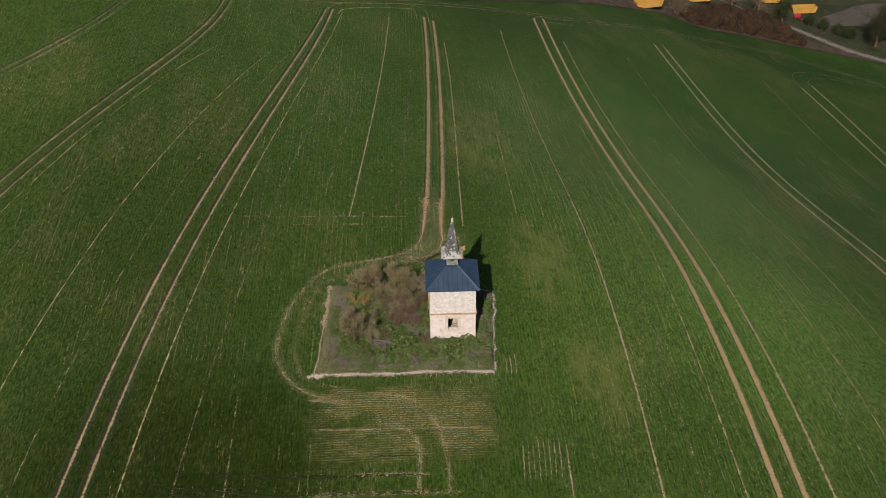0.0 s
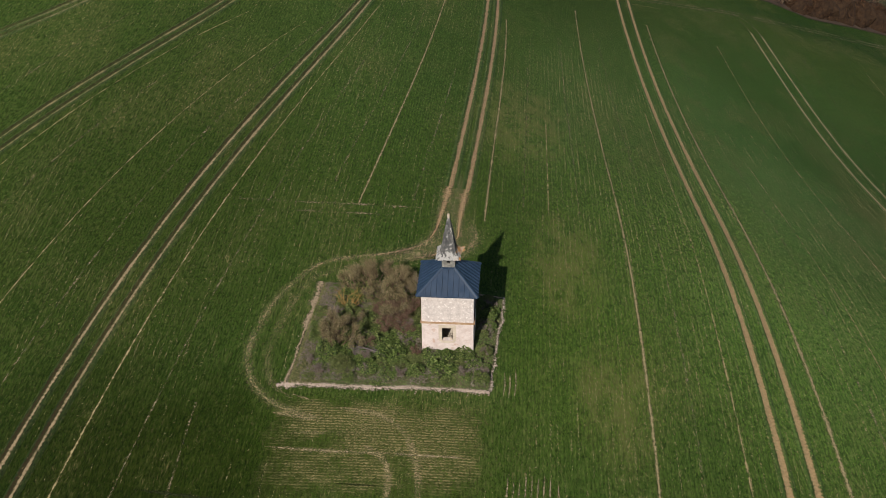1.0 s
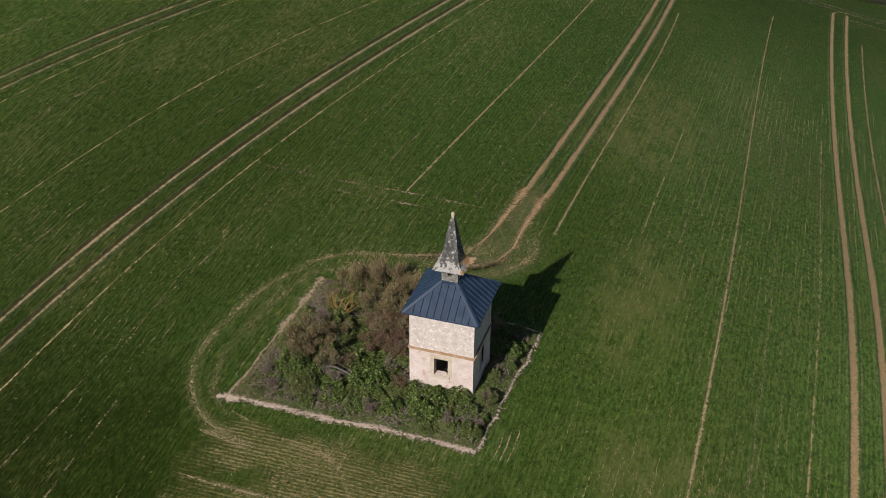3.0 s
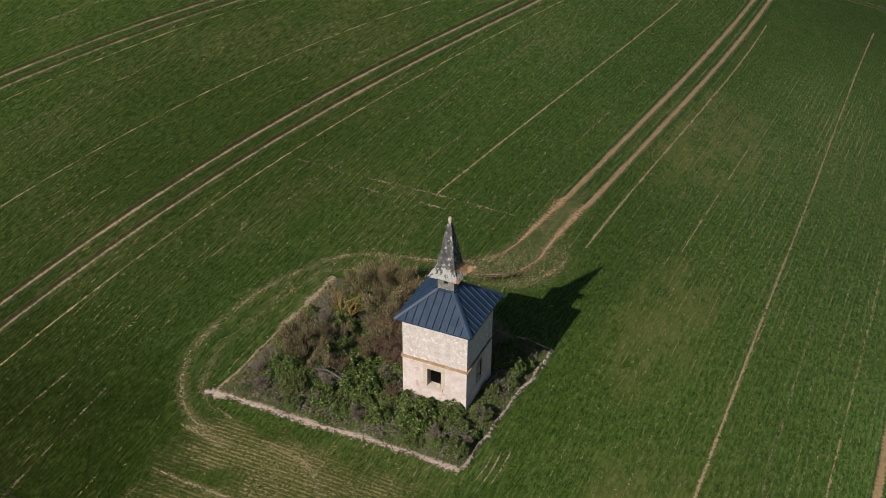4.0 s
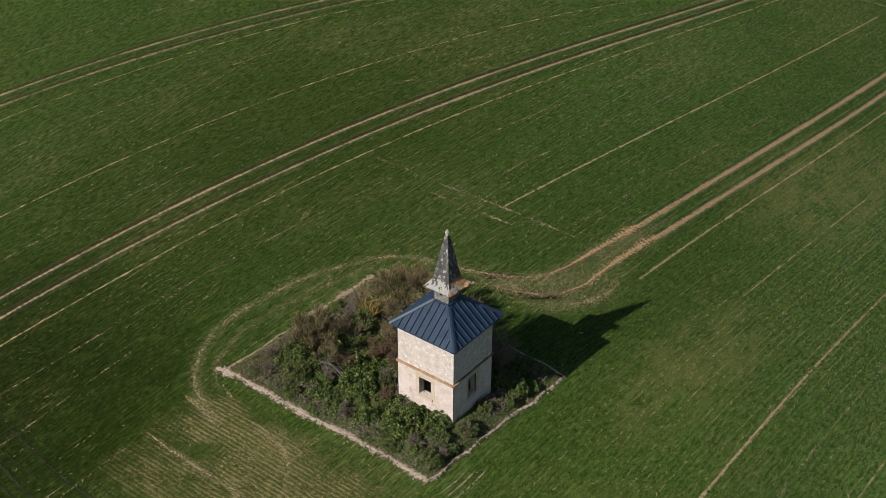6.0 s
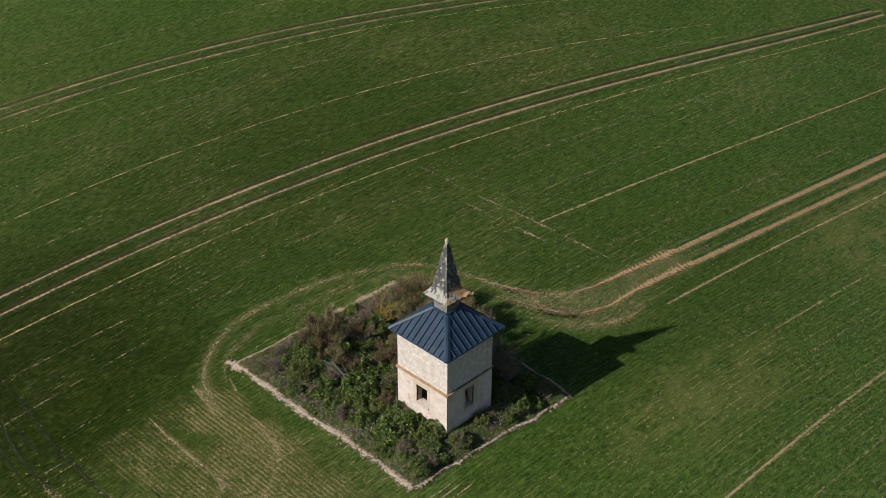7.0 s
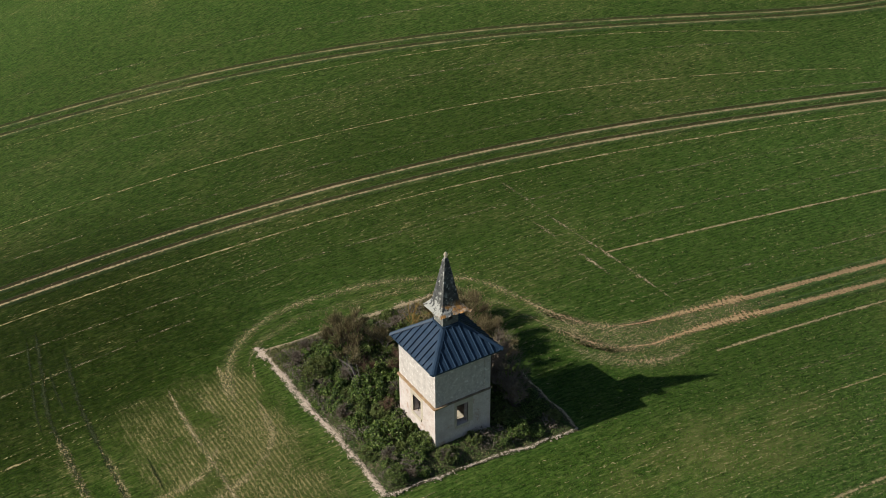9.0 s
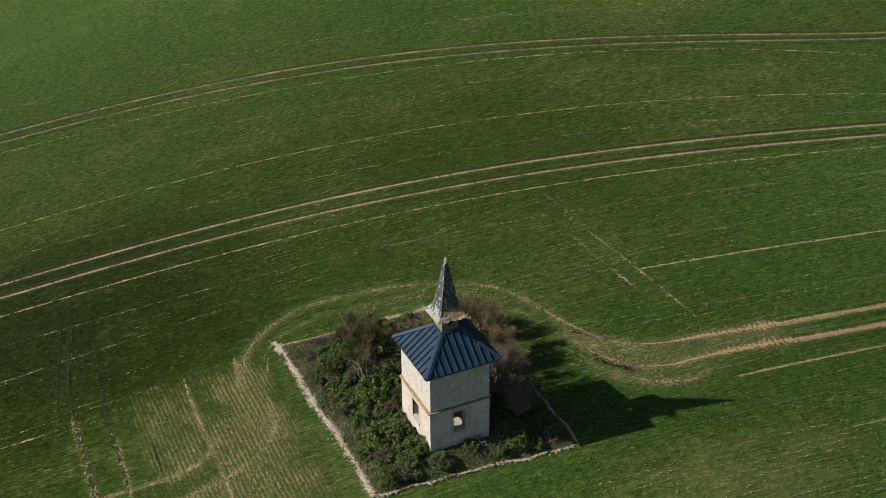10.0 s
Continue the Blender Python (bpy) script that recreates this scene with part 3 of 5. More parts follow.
# rows that the seed drill missed
ROWS_MISSED = [
    ((-24.66, 13.69, 7.82, -9.05), -44, 84, SEED_LINE, 0.36),
    ((-11.67, 9.54, -2.79, -1.04), 19.8, 90, SEED_BARE, 0.42),
    ((2.05, -1.71, 8.52, -6.86), 19.9, 88, SEED_BARE, 0.5),
    ((15.45, -0.63, -3.94, 2.56), -44, 112, SEED_BARE, 0.5),
    ((29.0, -0.7, -2.9, 1.67), -44, 126, SEED_BARE, 0.72),
    ((-37.48, 20.55, 14.71, -7.6), -44, 60, SEED_LINE, 0.28),
    ((42.61, -0.54, -0.1, -0.27), -44, 134, SEED_LINE, 0.4),
    ((-49.88, 30.87, 13.31, -2.56), -44, 58, SEED_LINE, 0.24),
    ((21.95, 0.0, -0.8), -44, 70, SEED_LINE, 0.38),
    ((35.85, -2.6), -44, 60, SEED_LINE, 0.32),
    ((8.25, -1.19, 2.55, -2.34), 23, 50, SEED_LINE, 0.34),
    ((-32.68, 18.31, 11.91, -9.18), -44, 70, FAINT, 0.5),
    ((-45.34, 27.18, 17.05, -13.58), -44, 55, FAINT, 0.5),
    ((-58.72, 32.77, 19.02, -18.62), -44, 50, FAINT, 0.5),
    ((-6.05, 4.98, 1.8, -3.4), 22, 60, FAINT, 0.5),
    ((5.71, -1.42, 5.21, -4.36), 24, 70, FAINT, 0.5),
    ((55.01, 5.65, -4.96, 1.17), 0, 140, FAINT, 0.5),
    ((60.01, 5.65, -4.96, 1.17), 40, 150, FAINT, 0.6),
    ((75.4, 0.5), 60, 155, SEED_LINE, 0.34),
    ((11.37, -0.96, -0.11, -0.33), 24, 90, FAINT, 0.6),
    ((18.67, -0.59, -3.86, 2.37), -44, 100, FAINT, 0.6),
    ((33.06, -0.66, -2.08, 1.1), -44, 110, FAINT, 0.6),
    ((-15.15, 10.65, 0.05, -3.18), 22, 80, FAINT, 0.5),
    ((-20.48, 12.35, 4.41, -6.47), -30, 80, FAINT, 0.5),
    ((8.7, 1.4), -44, -22, SEED_LINE, 0.36), ((-18.45, 0.0), -30, -8.5, FAINT, 0.6),
]
for _c, _y0, _y1, _m, _w in ROWS_MISSED:
    strip("missed_row", along(_c, _y0, _y1), _w, _m, "thin broken line of pale straw where seed was missed", 0.025, group="missed seed rows")

# the tractor's way round the plot, and the headlands
ROUND = [(-7.2, -10.1), (-9.8, -9.5), (-12.1, -8.7), (-14.0, -7.1), (-15.3, -4.7), (-15.65, -2.3), (-15.4, 0.1), (-15.0, 2.6), (-14.2, 5.0), (-13.2, 7.2), (-12.0, 9.1), (-10.5, 10.2), (-8.6, 11.0), (-6.3, 11.8), (-4.6, 12.9), (-3.1, 14.4), (-2.4, 17.0), (-2.2, 19.8), (-1.9, 24.0)]
strip("tractor_trail", curve(ROUND), 1.9, TRAIL_FAINT, "soft band of thin straw round the plot", 0.016, 5, group="tractor trails", taper=3.0)
strip("tractor_trail", curve(ROUND), 0.85, TRAIL, "curved trail of flattened straw round the plot", 0.018, 5, group="tractor trails", taper=3.0)
INNER = [(-11.2, -7.8), (-13.2, -6.2), (-14.0, -3.0), (-13.7, 1.0), (-12.9, 5.1), (-11.8, 7.4), (-8.9, 9.4), (-5.5, 10.7), (-3.0, 11.9), (-1.1, 13.4), (-0.3, 15.5), (-0.3, 18.9), (-0.3, 22.9)]
strip("tractor_trail", curve(INNER), 1.5, TRAIL_FAINT, "faint inner trail of straw beside the plot", 0.022, 5, group="tractor trails", taper=3.0)
BACK_LINES = [([(-6.7, 11.5), (-4.4, 11.5), (-2.5, 12.6), (-0.9, 13.9), (-0.3, 15.9), (-0.4, 19.1)], 2.4, TRAIL), ([(-3.6, 11.0), (-1.4, 11.6), (0.3, 13.4), (1.2, 15.9), (0.7, 19.2)], 2.6, SCATTER), ([(-5.9, 11.7), (-2.5, 13.7), (-1.3, 16.7), (-1.3, 21.0), (-1.0, 30.0)], 4.6, SCATTER)]
RUT_LINES = [[(-1.3, 36.0), (-1.55, 30.0), (-1.85, 24.0), (-2.15, 19.5), (-2.4, 16.8), (-3.0, 14.6)], [(0.5, 36.0), (0.2, 30.0), (-0.15, 24.0), (-0.35, 19.0), (-0.3, 16.2), (-0.9, 13.9)]]
SCUFFS = [[(-2.2, 18.5), (-2.5, 16.3), (-3.2, 14.4), (-4.4, 13.1), (-6.4, 11.9), (-8.4, 11.1)], [(-0.3, 17.0), (-0.6, 15.0), (-1.3, 13.5), (-2.6, 12.3), (-4.6, 11.3)], [(1.2, 19.0), (1.3, 16.2), (0.6, 14.0), (-0.8, 12.4)]]
for _l in RUT_LINES:
    strip("worn_tramline", curve(_l), 1.9, RUT_WIDE, "broad scuffed wheel line of bare brown earth", 0.045, 5, group="sprayer wheel lines", taper=13.0)
for _l in SCUFFS:
    strip("tractor_trail", curve(_l), 1.5, SCUFF, "scuffed brown earth and straw where wheels turned", 0.036, 5, group="tractor trails", taper=4.0)
for _l in ([(-13.3, 7.2), (-12.0, 9.1), (-10.5, 10.2), (-8.6, 11.0), (-6.3, 11.8), (-4.6, 12.9), (-3.2, 14.2)], [(-7.6, 10.0), (-5.2, 10.9), (-3.0, 11.9), (-1.1, 13.4), (-0.4, 15.0)]):
    strip("tractor_trail", curve(_l), 0.95, SWATH, "pale straw pushed up along the trail behind the plot", 0.024, 5, group="tractor trails", taper=3.0)
for _k, (_l, _w, _m) in enumerate(BACK_LINES):
    strip("tractor_trail", curve(_l), _w, _m, "broad scatter of flattened straw behind the plot", 0.026 + 0.005 * _k, 7, group="tractor trails", taper=3.0)
for _l, _m, _w in (
    ([(-16.2, 18.8), (-9.7, 19.9), (-3.2, 20.9)], SCRAPE, 0.8),
    ([(-16.6, 17.2), (-10.8, 18.1), (-5.0, 18.9)], SCRAPE_FAINT, 0.8),
    ([(-24.0, 18.0), (-19.8, 18.5), (-15.5, 18.9)], FAINT, 1.0),
    ([(-24.5, -17.75), (-18.8, -18.85), (-15.6, -19.5), (-12.4, -19.8), (-6.4, -19.9), (-0.5, -20.1)], RUT_SHADED, 0.75),
    ([(-21.2, -16.8), (-17.6, -17.3), (-14.3, -17.75), (-9.9, -18.0), (-3.0, -18.2)], RUT_SHADED, 0.65),
    ([(-24.0, -18.5), (-18.9, -19.5), (-15.5, -20.2), (-12.4, -20.5)], RUT_SHADED, 0.4),
    ([(-19.6, -18.2), (-16.5, -18.6), (-13.6, -18.7)], RUT_SHADED, 0.4),
    ([(-19.2, -18.6), (-18.2, -18.85), (-17.4, -19.1)], SWATH, 0.5),
    ([(-12.6, -19.8), (-9.3, -19.9), (-4.7, -20.0), (0.5, -20.2)], SWATH, 1.1),
    ([(-9.9, -18.0), (-7.7, -17.95), (-4.7, -18.1), (-1.6, -18.2)], SWATH, 0.95),
    ([(-7.2, -16.0), (-5.3, -16.1), (-3.4, -16.2)], RUT_SHADED, 0.5),
    ([(-12.5, -12.75), (-8.8, -13.0), (-5.2, -13.05), (-2.0, -13.1), (2.3, -13.2)], SWATH, 0.8),
    ([(-12.4, -12.75), (-8.8, -13.0), (-5.2, -13.05), (-2.0, -13.1), (2.2, -13.2)], SCRAPE, 0.35),
    ([(-11.3, -11.4), (-8.0, -11.2), (-5.5, -11.1)], TRAIL_FAINT, 0.8),
):
    strip("tractor_trail", curve(_l), _w, _m, "dark wheel rut across the drill rows, groove shade in its colour" if _m is RUT_SHADED else "straw line across the drill rows", 0.03, 5, group="tractor trails", taper=2.0)
for _l, _m, _w in (
    ([(-8.2, -8.6), (-5.6, -8.9), (-4.0, -9.5), (-2.6, -10.9), (-1.7, -12.9), (-1.2, -15.2), (-1.0, -17.7), (-1.0, -20.6)], SWATH, 1.0),
    ([(-5.6, -12.2), (-3.9, -13.5), (-3.3, -15.1), (-3.2, -17.6), (-3.4, -19.4), (-3.1, -20.6)], SWATH, 0.95),
    ([(-12.6, -9.3), (-10.9, -9.6), (-8.6, -10.1)], SWATH, 1.1),
    ([(-11.6, -7.3), (-10.4, -7.7), (-9.4, -8.2)], SWATH, 0.5),
    ([(-12.6, -17.9), (-12.7, -18.9), (-12.8, -20.6)], SCRAPE, 0.4),
    ([(-11.1, -24.5), (-11.0, -22.2), (-11.0, -20.4)], SEED_LINE, 0.4),
    ([(8.55, -15.0), (8.46, -17.9), (8.41, -21.1), (8.3, -26.0)], SWATH, 0.5),
    ([(8.55, -15.0), (8.46, -17.9), (8.41, -21.1)], SCRAPE, 0.32),
    ([(4.45, -6.4), (4.55, -4.9), (4.5, -3.4)], SCRAPE, 0.35),
    ([(4.85, -6.6), (4.95, -5.0), (4.9, -3.3)], SCRAPE, 0.35),
    ([(5.3, -6.3), (5.4, -4.6), (5.3, -3.0)], SCRAPE, 0.35),
    *(([(5.05 + 0.42 * k, -14.3 - 0.2 * (k % 3)), (4.95 + 0.42 * k, -17.0), (4.8 + 0.42 * k, -19.2 - 0.3 * (k % 2))], SCRAPE, 0.3) for k in range(8)),
):
    strip("straw_line", curve(_l), _w, _m, "line of pale straw lying in the thin crop", 0.04, 5, group="tractor trails", taper=1.2)
HEADLAND = [(-56.0, 62.0), (-38.0, 72.0), (-17.0, 84.2), (-1.4, 104.4), (22.8, 139.9), (45.2, 165.6), (57.6, 173.8), (70.3, 180.1), (85.7, 188.0), (94.9, 193.1), (106.2, 190.0), (115.6, 180.4)]
for _o in (0.0, 1.9):
    strip("headland_track", curve([(x, y + _o) for x, y in HEADLAND], 1.5), 0.8, HEAD_LINE, "thin pale wheel line along the far headland", 0.03, group="headland wheel lines")

for _line in ([(-15.3, 81.5), (-14.5, 85.4), (-12.4, 89.0), (-9.0, 93.4), (-3.6, 100.9), (-1.2, 103.0), (0.1, 101.4), (0.3, 96.0)], [(-13.5, 82.3), (-12.9, 85.0), (-10.6, 88.8), (-7.6, 92.8), (-2.9, 99.3), (-1.9, 99.4), (-1.6, 95.0)], [(22.0, 132.1), (22.3, 136.6), (23.9, 140.8), (30.0, 148.0)], [(23.7, 133.5), (24.2, 136.4), (26.2, 139.8), (31.5, 146.0)], [(51.7, 157.0), (51.4, 162.5), (49.8, 166.6), (45.6, 167.0)], [(54.1, 157.0), (53.6, 163.0), (51.6, 168.6), (47.0, 169.0)], [(86.6, 158.0), (87.0, 165.0), (90.0, 174.0), (95.0, 180.4), (101.0, 184.2), (108.0, 183.0), (116.0, 177.5)], [(90.8, 165.0), (93.4, 172.0), (98.0, 178.4), (104.0, 181.6), (110.0, 179.4)]):
    strip("headland_track", curve(_line), 0.55, SEED_LINE if _line[0][1] < 140 else HEAD_LINE, "pale wheel line turning along the far headland", 0.03, group="headland wheel lines")

# the thin crop with straw in front of the plot
_n = 24
_v, _u, _f = [], [], []
for _i in range(_n + 1):
    for _j in range(_n + 1):
        _a, _b2 = 2 * _i / _n - 1, 2 * _j / _n - 1
        _x, _y = -4.6 + 9.6 * _a, -13.4 + 7.4 * _b2
        _v.append((_x, _y, height(_x, _y) + 0.012))
        _u.append((_a, _b2))
        if _i < _n and _j < _n:
            _k = _i * (_n + 1) + _j
            _f.append((_k, _k + _n + 1, _k + _n + 2, _k + 1))
tagged(link("thin_crop", raw("thin_crop", _v, _f, _u), STUBBLE), "patch of thin crop with rows of pale straw", "field", "", "structure")

# ---- the plot ----
FL, FR, BR, BL = Vector((-12.05, -6.45)), Vector((3.47, -6.1)), Vector((4.25, 6.6)), Vector((-11.2, 6.6))


def plot_at(u, v):
    return (FL * (1 - u) + FR * u) * (1 - v) + (BL * (1 - u) + BR * u) * v


def rise_at(u, v):
    """How far the plot stands above the field, in metres."""
    d = min(u * 15.5, (1 - u) * 15.5, v * 13.0, (1 - v) * 13.0)
    s = min(1.0, d / 1.5)
    near = math.exp(-(((u - 0.9) * 15.5 / 5) ** 2 + ((v - 0.48) * 13 / 5) ** 2))
    return (0.16 + 0.40 * near) * s * s * (3 - 2 * s)


def plot_height(u, v):
    p = plot_at(u, v)
    return height(p.x, p.y) + rise_at(u, v) + 0.04 + 0.05 * noise.noise((p.x * 0.7, p.y * 0.7, 0.0))


def uv_of(x, y):
    """Where a plan point lies in the plot."""
    u, v = 0.5, 0.5
    for _ in range(8):
        p = plot_at(u, v)
        u += (x - p.x) / 15.5
        v += (y - p.y) / 13.0
    return u, v


def plot_z(x, y):
    u, v = uv_of(x, y)
    return plot_height(u, v) if 0 <= u <= 1 and 0 <= v <= 1 else height(x, y)


_nu, _nv = 62, 52
_v = [(*plot_at(i / _nu, j / _nv), plot_height(i / _nu, j / _nv)) for i in range(_nu + 1) for j in range(_nv + 1)]
_f = [(i * (_nv + 1) + j, (i + 1) * (_nv + 1) + j, (i + 1) * (_nv + 1) + j + 1, i * (_nv + 1) + j + 1) for i in range(_nu) for j in range(_nv)]
tagged(link("plot_ground", raw("plot_ground", _v, _f), PLOT_EARTH), "raised weedy earth of the uncultivated plot", "ground", "", "structure")


def edge_line(a, b, n=24, sway=0.18, seed=0.0):
    out = []
    for k in range(n + 1):
        p = a.lerp(b, k / n)
        s = Vector((b.y - a.y, a.x - b.x)).normalized()
        out.append(p + s * sway * noise.noise((p.x * 0.6, p.y * 0.6, seed)))
    return out


MIDL = BL.lerp(FL, 0.5)
for _a, _b2, _w, _t in ((FL, FR, 1.1, "pale crumbling earth bank along the plot's lit edge"), (BR, FR, 0.62, "pale crumbling earth bank beside the plot"), (BL, MIDL, 1.35, "broad pale earth bank beside the plot"), (MIDL, FL, 0.5, "narrow pale earth bank beside the plot"), (BL.lerp(BR, 0.6), BR, 0.5, "low earth bank behind the plot")):
    strip("earth_bank", edge_line(_a, _b2, 30, 0.3), _w, BANK if _w == 1.1 else BANK_SIDE if _w == 0.62 else BANK_THIN, _t, 0.025, 5, (0.0, 0.08, 0.12, 0.09, 0.02), "bank", group="banks round the plot")
strip("earth_bank", [FL + Vector(d) for d in ((-0.7, -0.1), (-0.1, 0.05), (0.6, 0.2), (1.3, 0.3))], 1.3, BANK, "spilt pale earth at the plot's corner", 0.05, 5, (0.0, 0.06, 0.09, 0.06, 0.0), "bank", group="banks round the plot")
_rng = np.random.default_rng(3)
_bm = bmesh.new()
for _k in range(240):
    _a, _b2, _far = ((FL, FR, 0.28), (BR, FR, 0.25), (BL, FL, 0.42))[int(_rng.choice(3, p=[0.65, 0.2, 0.15]))]
    _p = _a.lerp(_b2, float(_rng.random())) + Vector(_rng.normal(size=2) * _far * 0.6)
    _s = float(_rng.uniform(0.02, 0.075))
    _got = bmesh.ops.create_icosphere(_bm, subdivisions=1, radius=_s)["verts"]
    for _q in _got:
        _q.co *= float(_rng.uniform(0.7, 1.2))
        _q.co.z *= 0.6
    bmesh.ops.translate(_bm, verts=_got, vec=(_p.x, _p.y, height(_p.x, _p.y) + 0.05))
tagged(part("rubble", _bm, RUBBLE), "scattered small pale stones on the plot's banks", "stones", "", "stuff")


# ---- the tower ----
YB, YF, XW, THICK = 1.75, -2.0, 2.0, 0.42
LOW, MID, TOP = -1.1, 2.74, 5.42


def holed(bm, m, half_l, half_r, z0, z1, hole):
    """A wall of that thickness along x, outer face at y = 0, with one opening (x0, x1, z0, z1) through it."""
    x0, x1, h0, h1 = hole
    for lo, hi in (((-half_l, 0, z0), (x0, THICK, z1)), ((x1, 0, z0), (half_r, THICK, z1)), ((x0, 0, z0), (x1, THICK, h0)), ((x0, 0, h1), (x1, THICK, z1))):
        box(bm, lo, hi, 0.0, m)


tower = tagged(new("tower"), "small square plastered tower with blue metal roof and slate spire", "tower")
FRONT, RIGHT = pose(0, YF, 0), pose(XW, 0, 0, 0, 0, 90)
BACK, LEFT = pose(0, YB, 0, 0, 0, 180), pose(-XW, 0, 0, 0, 0, -90)
for _m, _a, _b2, _hole in ((FRONT, XW, XW, (-0.43, 0.42, 1.02, 2.22)), (RIGHT, -YF - THICK - 0.002, YB - THICK - 0.002, (-0.54, 0.2, 0.95, 2.34))):
    _bm = bmesh.new()
    holed(_bm, _m, _a, _b2, LOW, MID, _hole)
    part("lower_wall", _bm, PLASTER_LOW, tower, "smooth warm plaster with worn patches")
for _m, _a, _b2 in ((BACK, XW, XW), (LEFT, YB - THICK - 0.002, -YF - THICK - 0.002)):
    _bm = bmesh.new()
    box(_bm, (-_a, 0, LOW), (_b2, THICK, MID), 0.0, _m)
    part("lower_wall", _bm, PLASTER_LOW, tower, "smooth warm plaster with worn patches")
for _m, _a, _b2 in ((FRONT, XW, XW), (RIGHT, -YF - THICK - 0.002, YB - THICK - 0.002), (BACK, XW, XW), (LEFT, YB - THICK - 0.002, -YF - THICK - 0.002)):
    _bm = bmesh.new()
    box(_bm, (-_a, 0.03, MID), (_b2, THICK, TOP + 0.1), 0.0, _m)
    part("upper_wall", _bm, PLASTER_UP, tower, "patchy grey plaster flaking to white")


def ledge_stones(m, x0, x1, z0, z1, proud, seed, mat_, label):
    """A moulded ledge with chipped edges, stone by stone."""
    n = int((x1 - x0) / 0.41)
    for k in range(n):
        a, b = x0 + (x1 - x0) * k / n, x0 + (x1 - x0) * (k + 1) / n
        w = noise.noise((k * 0.9, seed, 0.0))
        bm = bmesh.new()
        box(bm, (a + 0.002, -proud * (1 + 0.55 * w), z0 + 0.04 * w), (b - 0.002, 0.06, z1 + 0.035 * noise.noise((k * 1.7, seed, 4.0))), 0.008, m)
        part("ledge_stone", bm, mat_, tower, label)


for _m, _x0, _x1, _mat, _seed, _t, _proud in ((FRONT, -2.04, 2.06, LEDGE, 1.0, "orange-lichened stone", 0.12), (RIGHT, -2.06, -1.25, LEDGE, 2.0, "orange-lichened stone", 0.12), (RIGHT, -1.25, 1.78, LEDGE_DARK, 3.0, "dark broken stone", 0.07), (LEFT, -1.78, 2.04, LEDGE, 4.0, "orange-lichened stone", 0.1), (BACK, -2.04, 2.04, LEDGE, 5.0, "orange-lichened stone", 0.1)):
    ledge_stones(_m, _x0, _x1, MID - 0.05, MID + 0.05, _proud, _seed, _mat, _t)

for _m, (_x0, _x1, _z0, _z1), _s in ((FRONT, (-0.43, 0.42, 1.02, 2.22), (0.27, 0.26)), (RIGHT, (-0.54, 0.2, 0.95, 2.34), (0.17, 0.34))):
    for _nm, _lo, _hi in (("window_jamb", (_x0 - _s[0], -0.012, _z0 - 0.06), (_x0, 0.10, _z1)), ("window_jamb", (_x1, -0.012, _z0 - 0.06), (_x1 + _s[1], 0.10, _z1)), ("window_lintel", (_x0 - _s[0], -0.014, _z1), (_x1 + _s[1], 0.10, _z1 + 0.30)), ("window_sill", (_x0 - 0.12, -0.06, _z0 - 0.2), (_x1 + 0.12, 0.3, _z0 - 0.002))):
        _bm = bmesh.new()
        box(_bm, _lo, _hi, 0.012, _m)
        part(_nm, _bm, DRESSED, tower, "dressed pale stone")

# the broken sill stones and the room inside
_bm = bmesh.new()
box(_bm, (-XW + THICK + 0.003, YF + THICK + 0.003, 0.05), (XW - THICK - 0.003, YB - THICK - 0.003, 0.25))
part("inner_floor", _bm, RUBBLE_FLOOR, tower, "dusty pale floor")
for _lo, _hi in (((-XW + THICK + 0.004, YB - THICK - 0.03, 0.26), (XW - THICK - 0.004, YB - THICK - 0.004, TOP)), ((-XW + THICK + 0.004, YF + THICK + 0.01, 0.26), (-XW + THICK + 0.03, YB - THICK - 0.04, TOP))):
    _bm = bmesh.new()
    box(_bm, _lo, _hi)
    part("inner_lining", _bm, INSIDE, tower, "bare inner plaster")
for _p, _s in (((0.27, -1.80, 1.05), 0.13), ((-0.30, -1.78, 1.02), 0.07)):
    _bm = bmesh.new()
    for _q in bmesh.ops.create_icosphere(_bm, subdivisions=1, radius=_s)["verts"]:
        _q.co += Vector(_p) + 0.3 * _s * noise.noise_vector(_q.co * 9 + Vector(_p))
    part("broken_stone", _bm, DRESSED, tower, "broken stone lying on the sill")

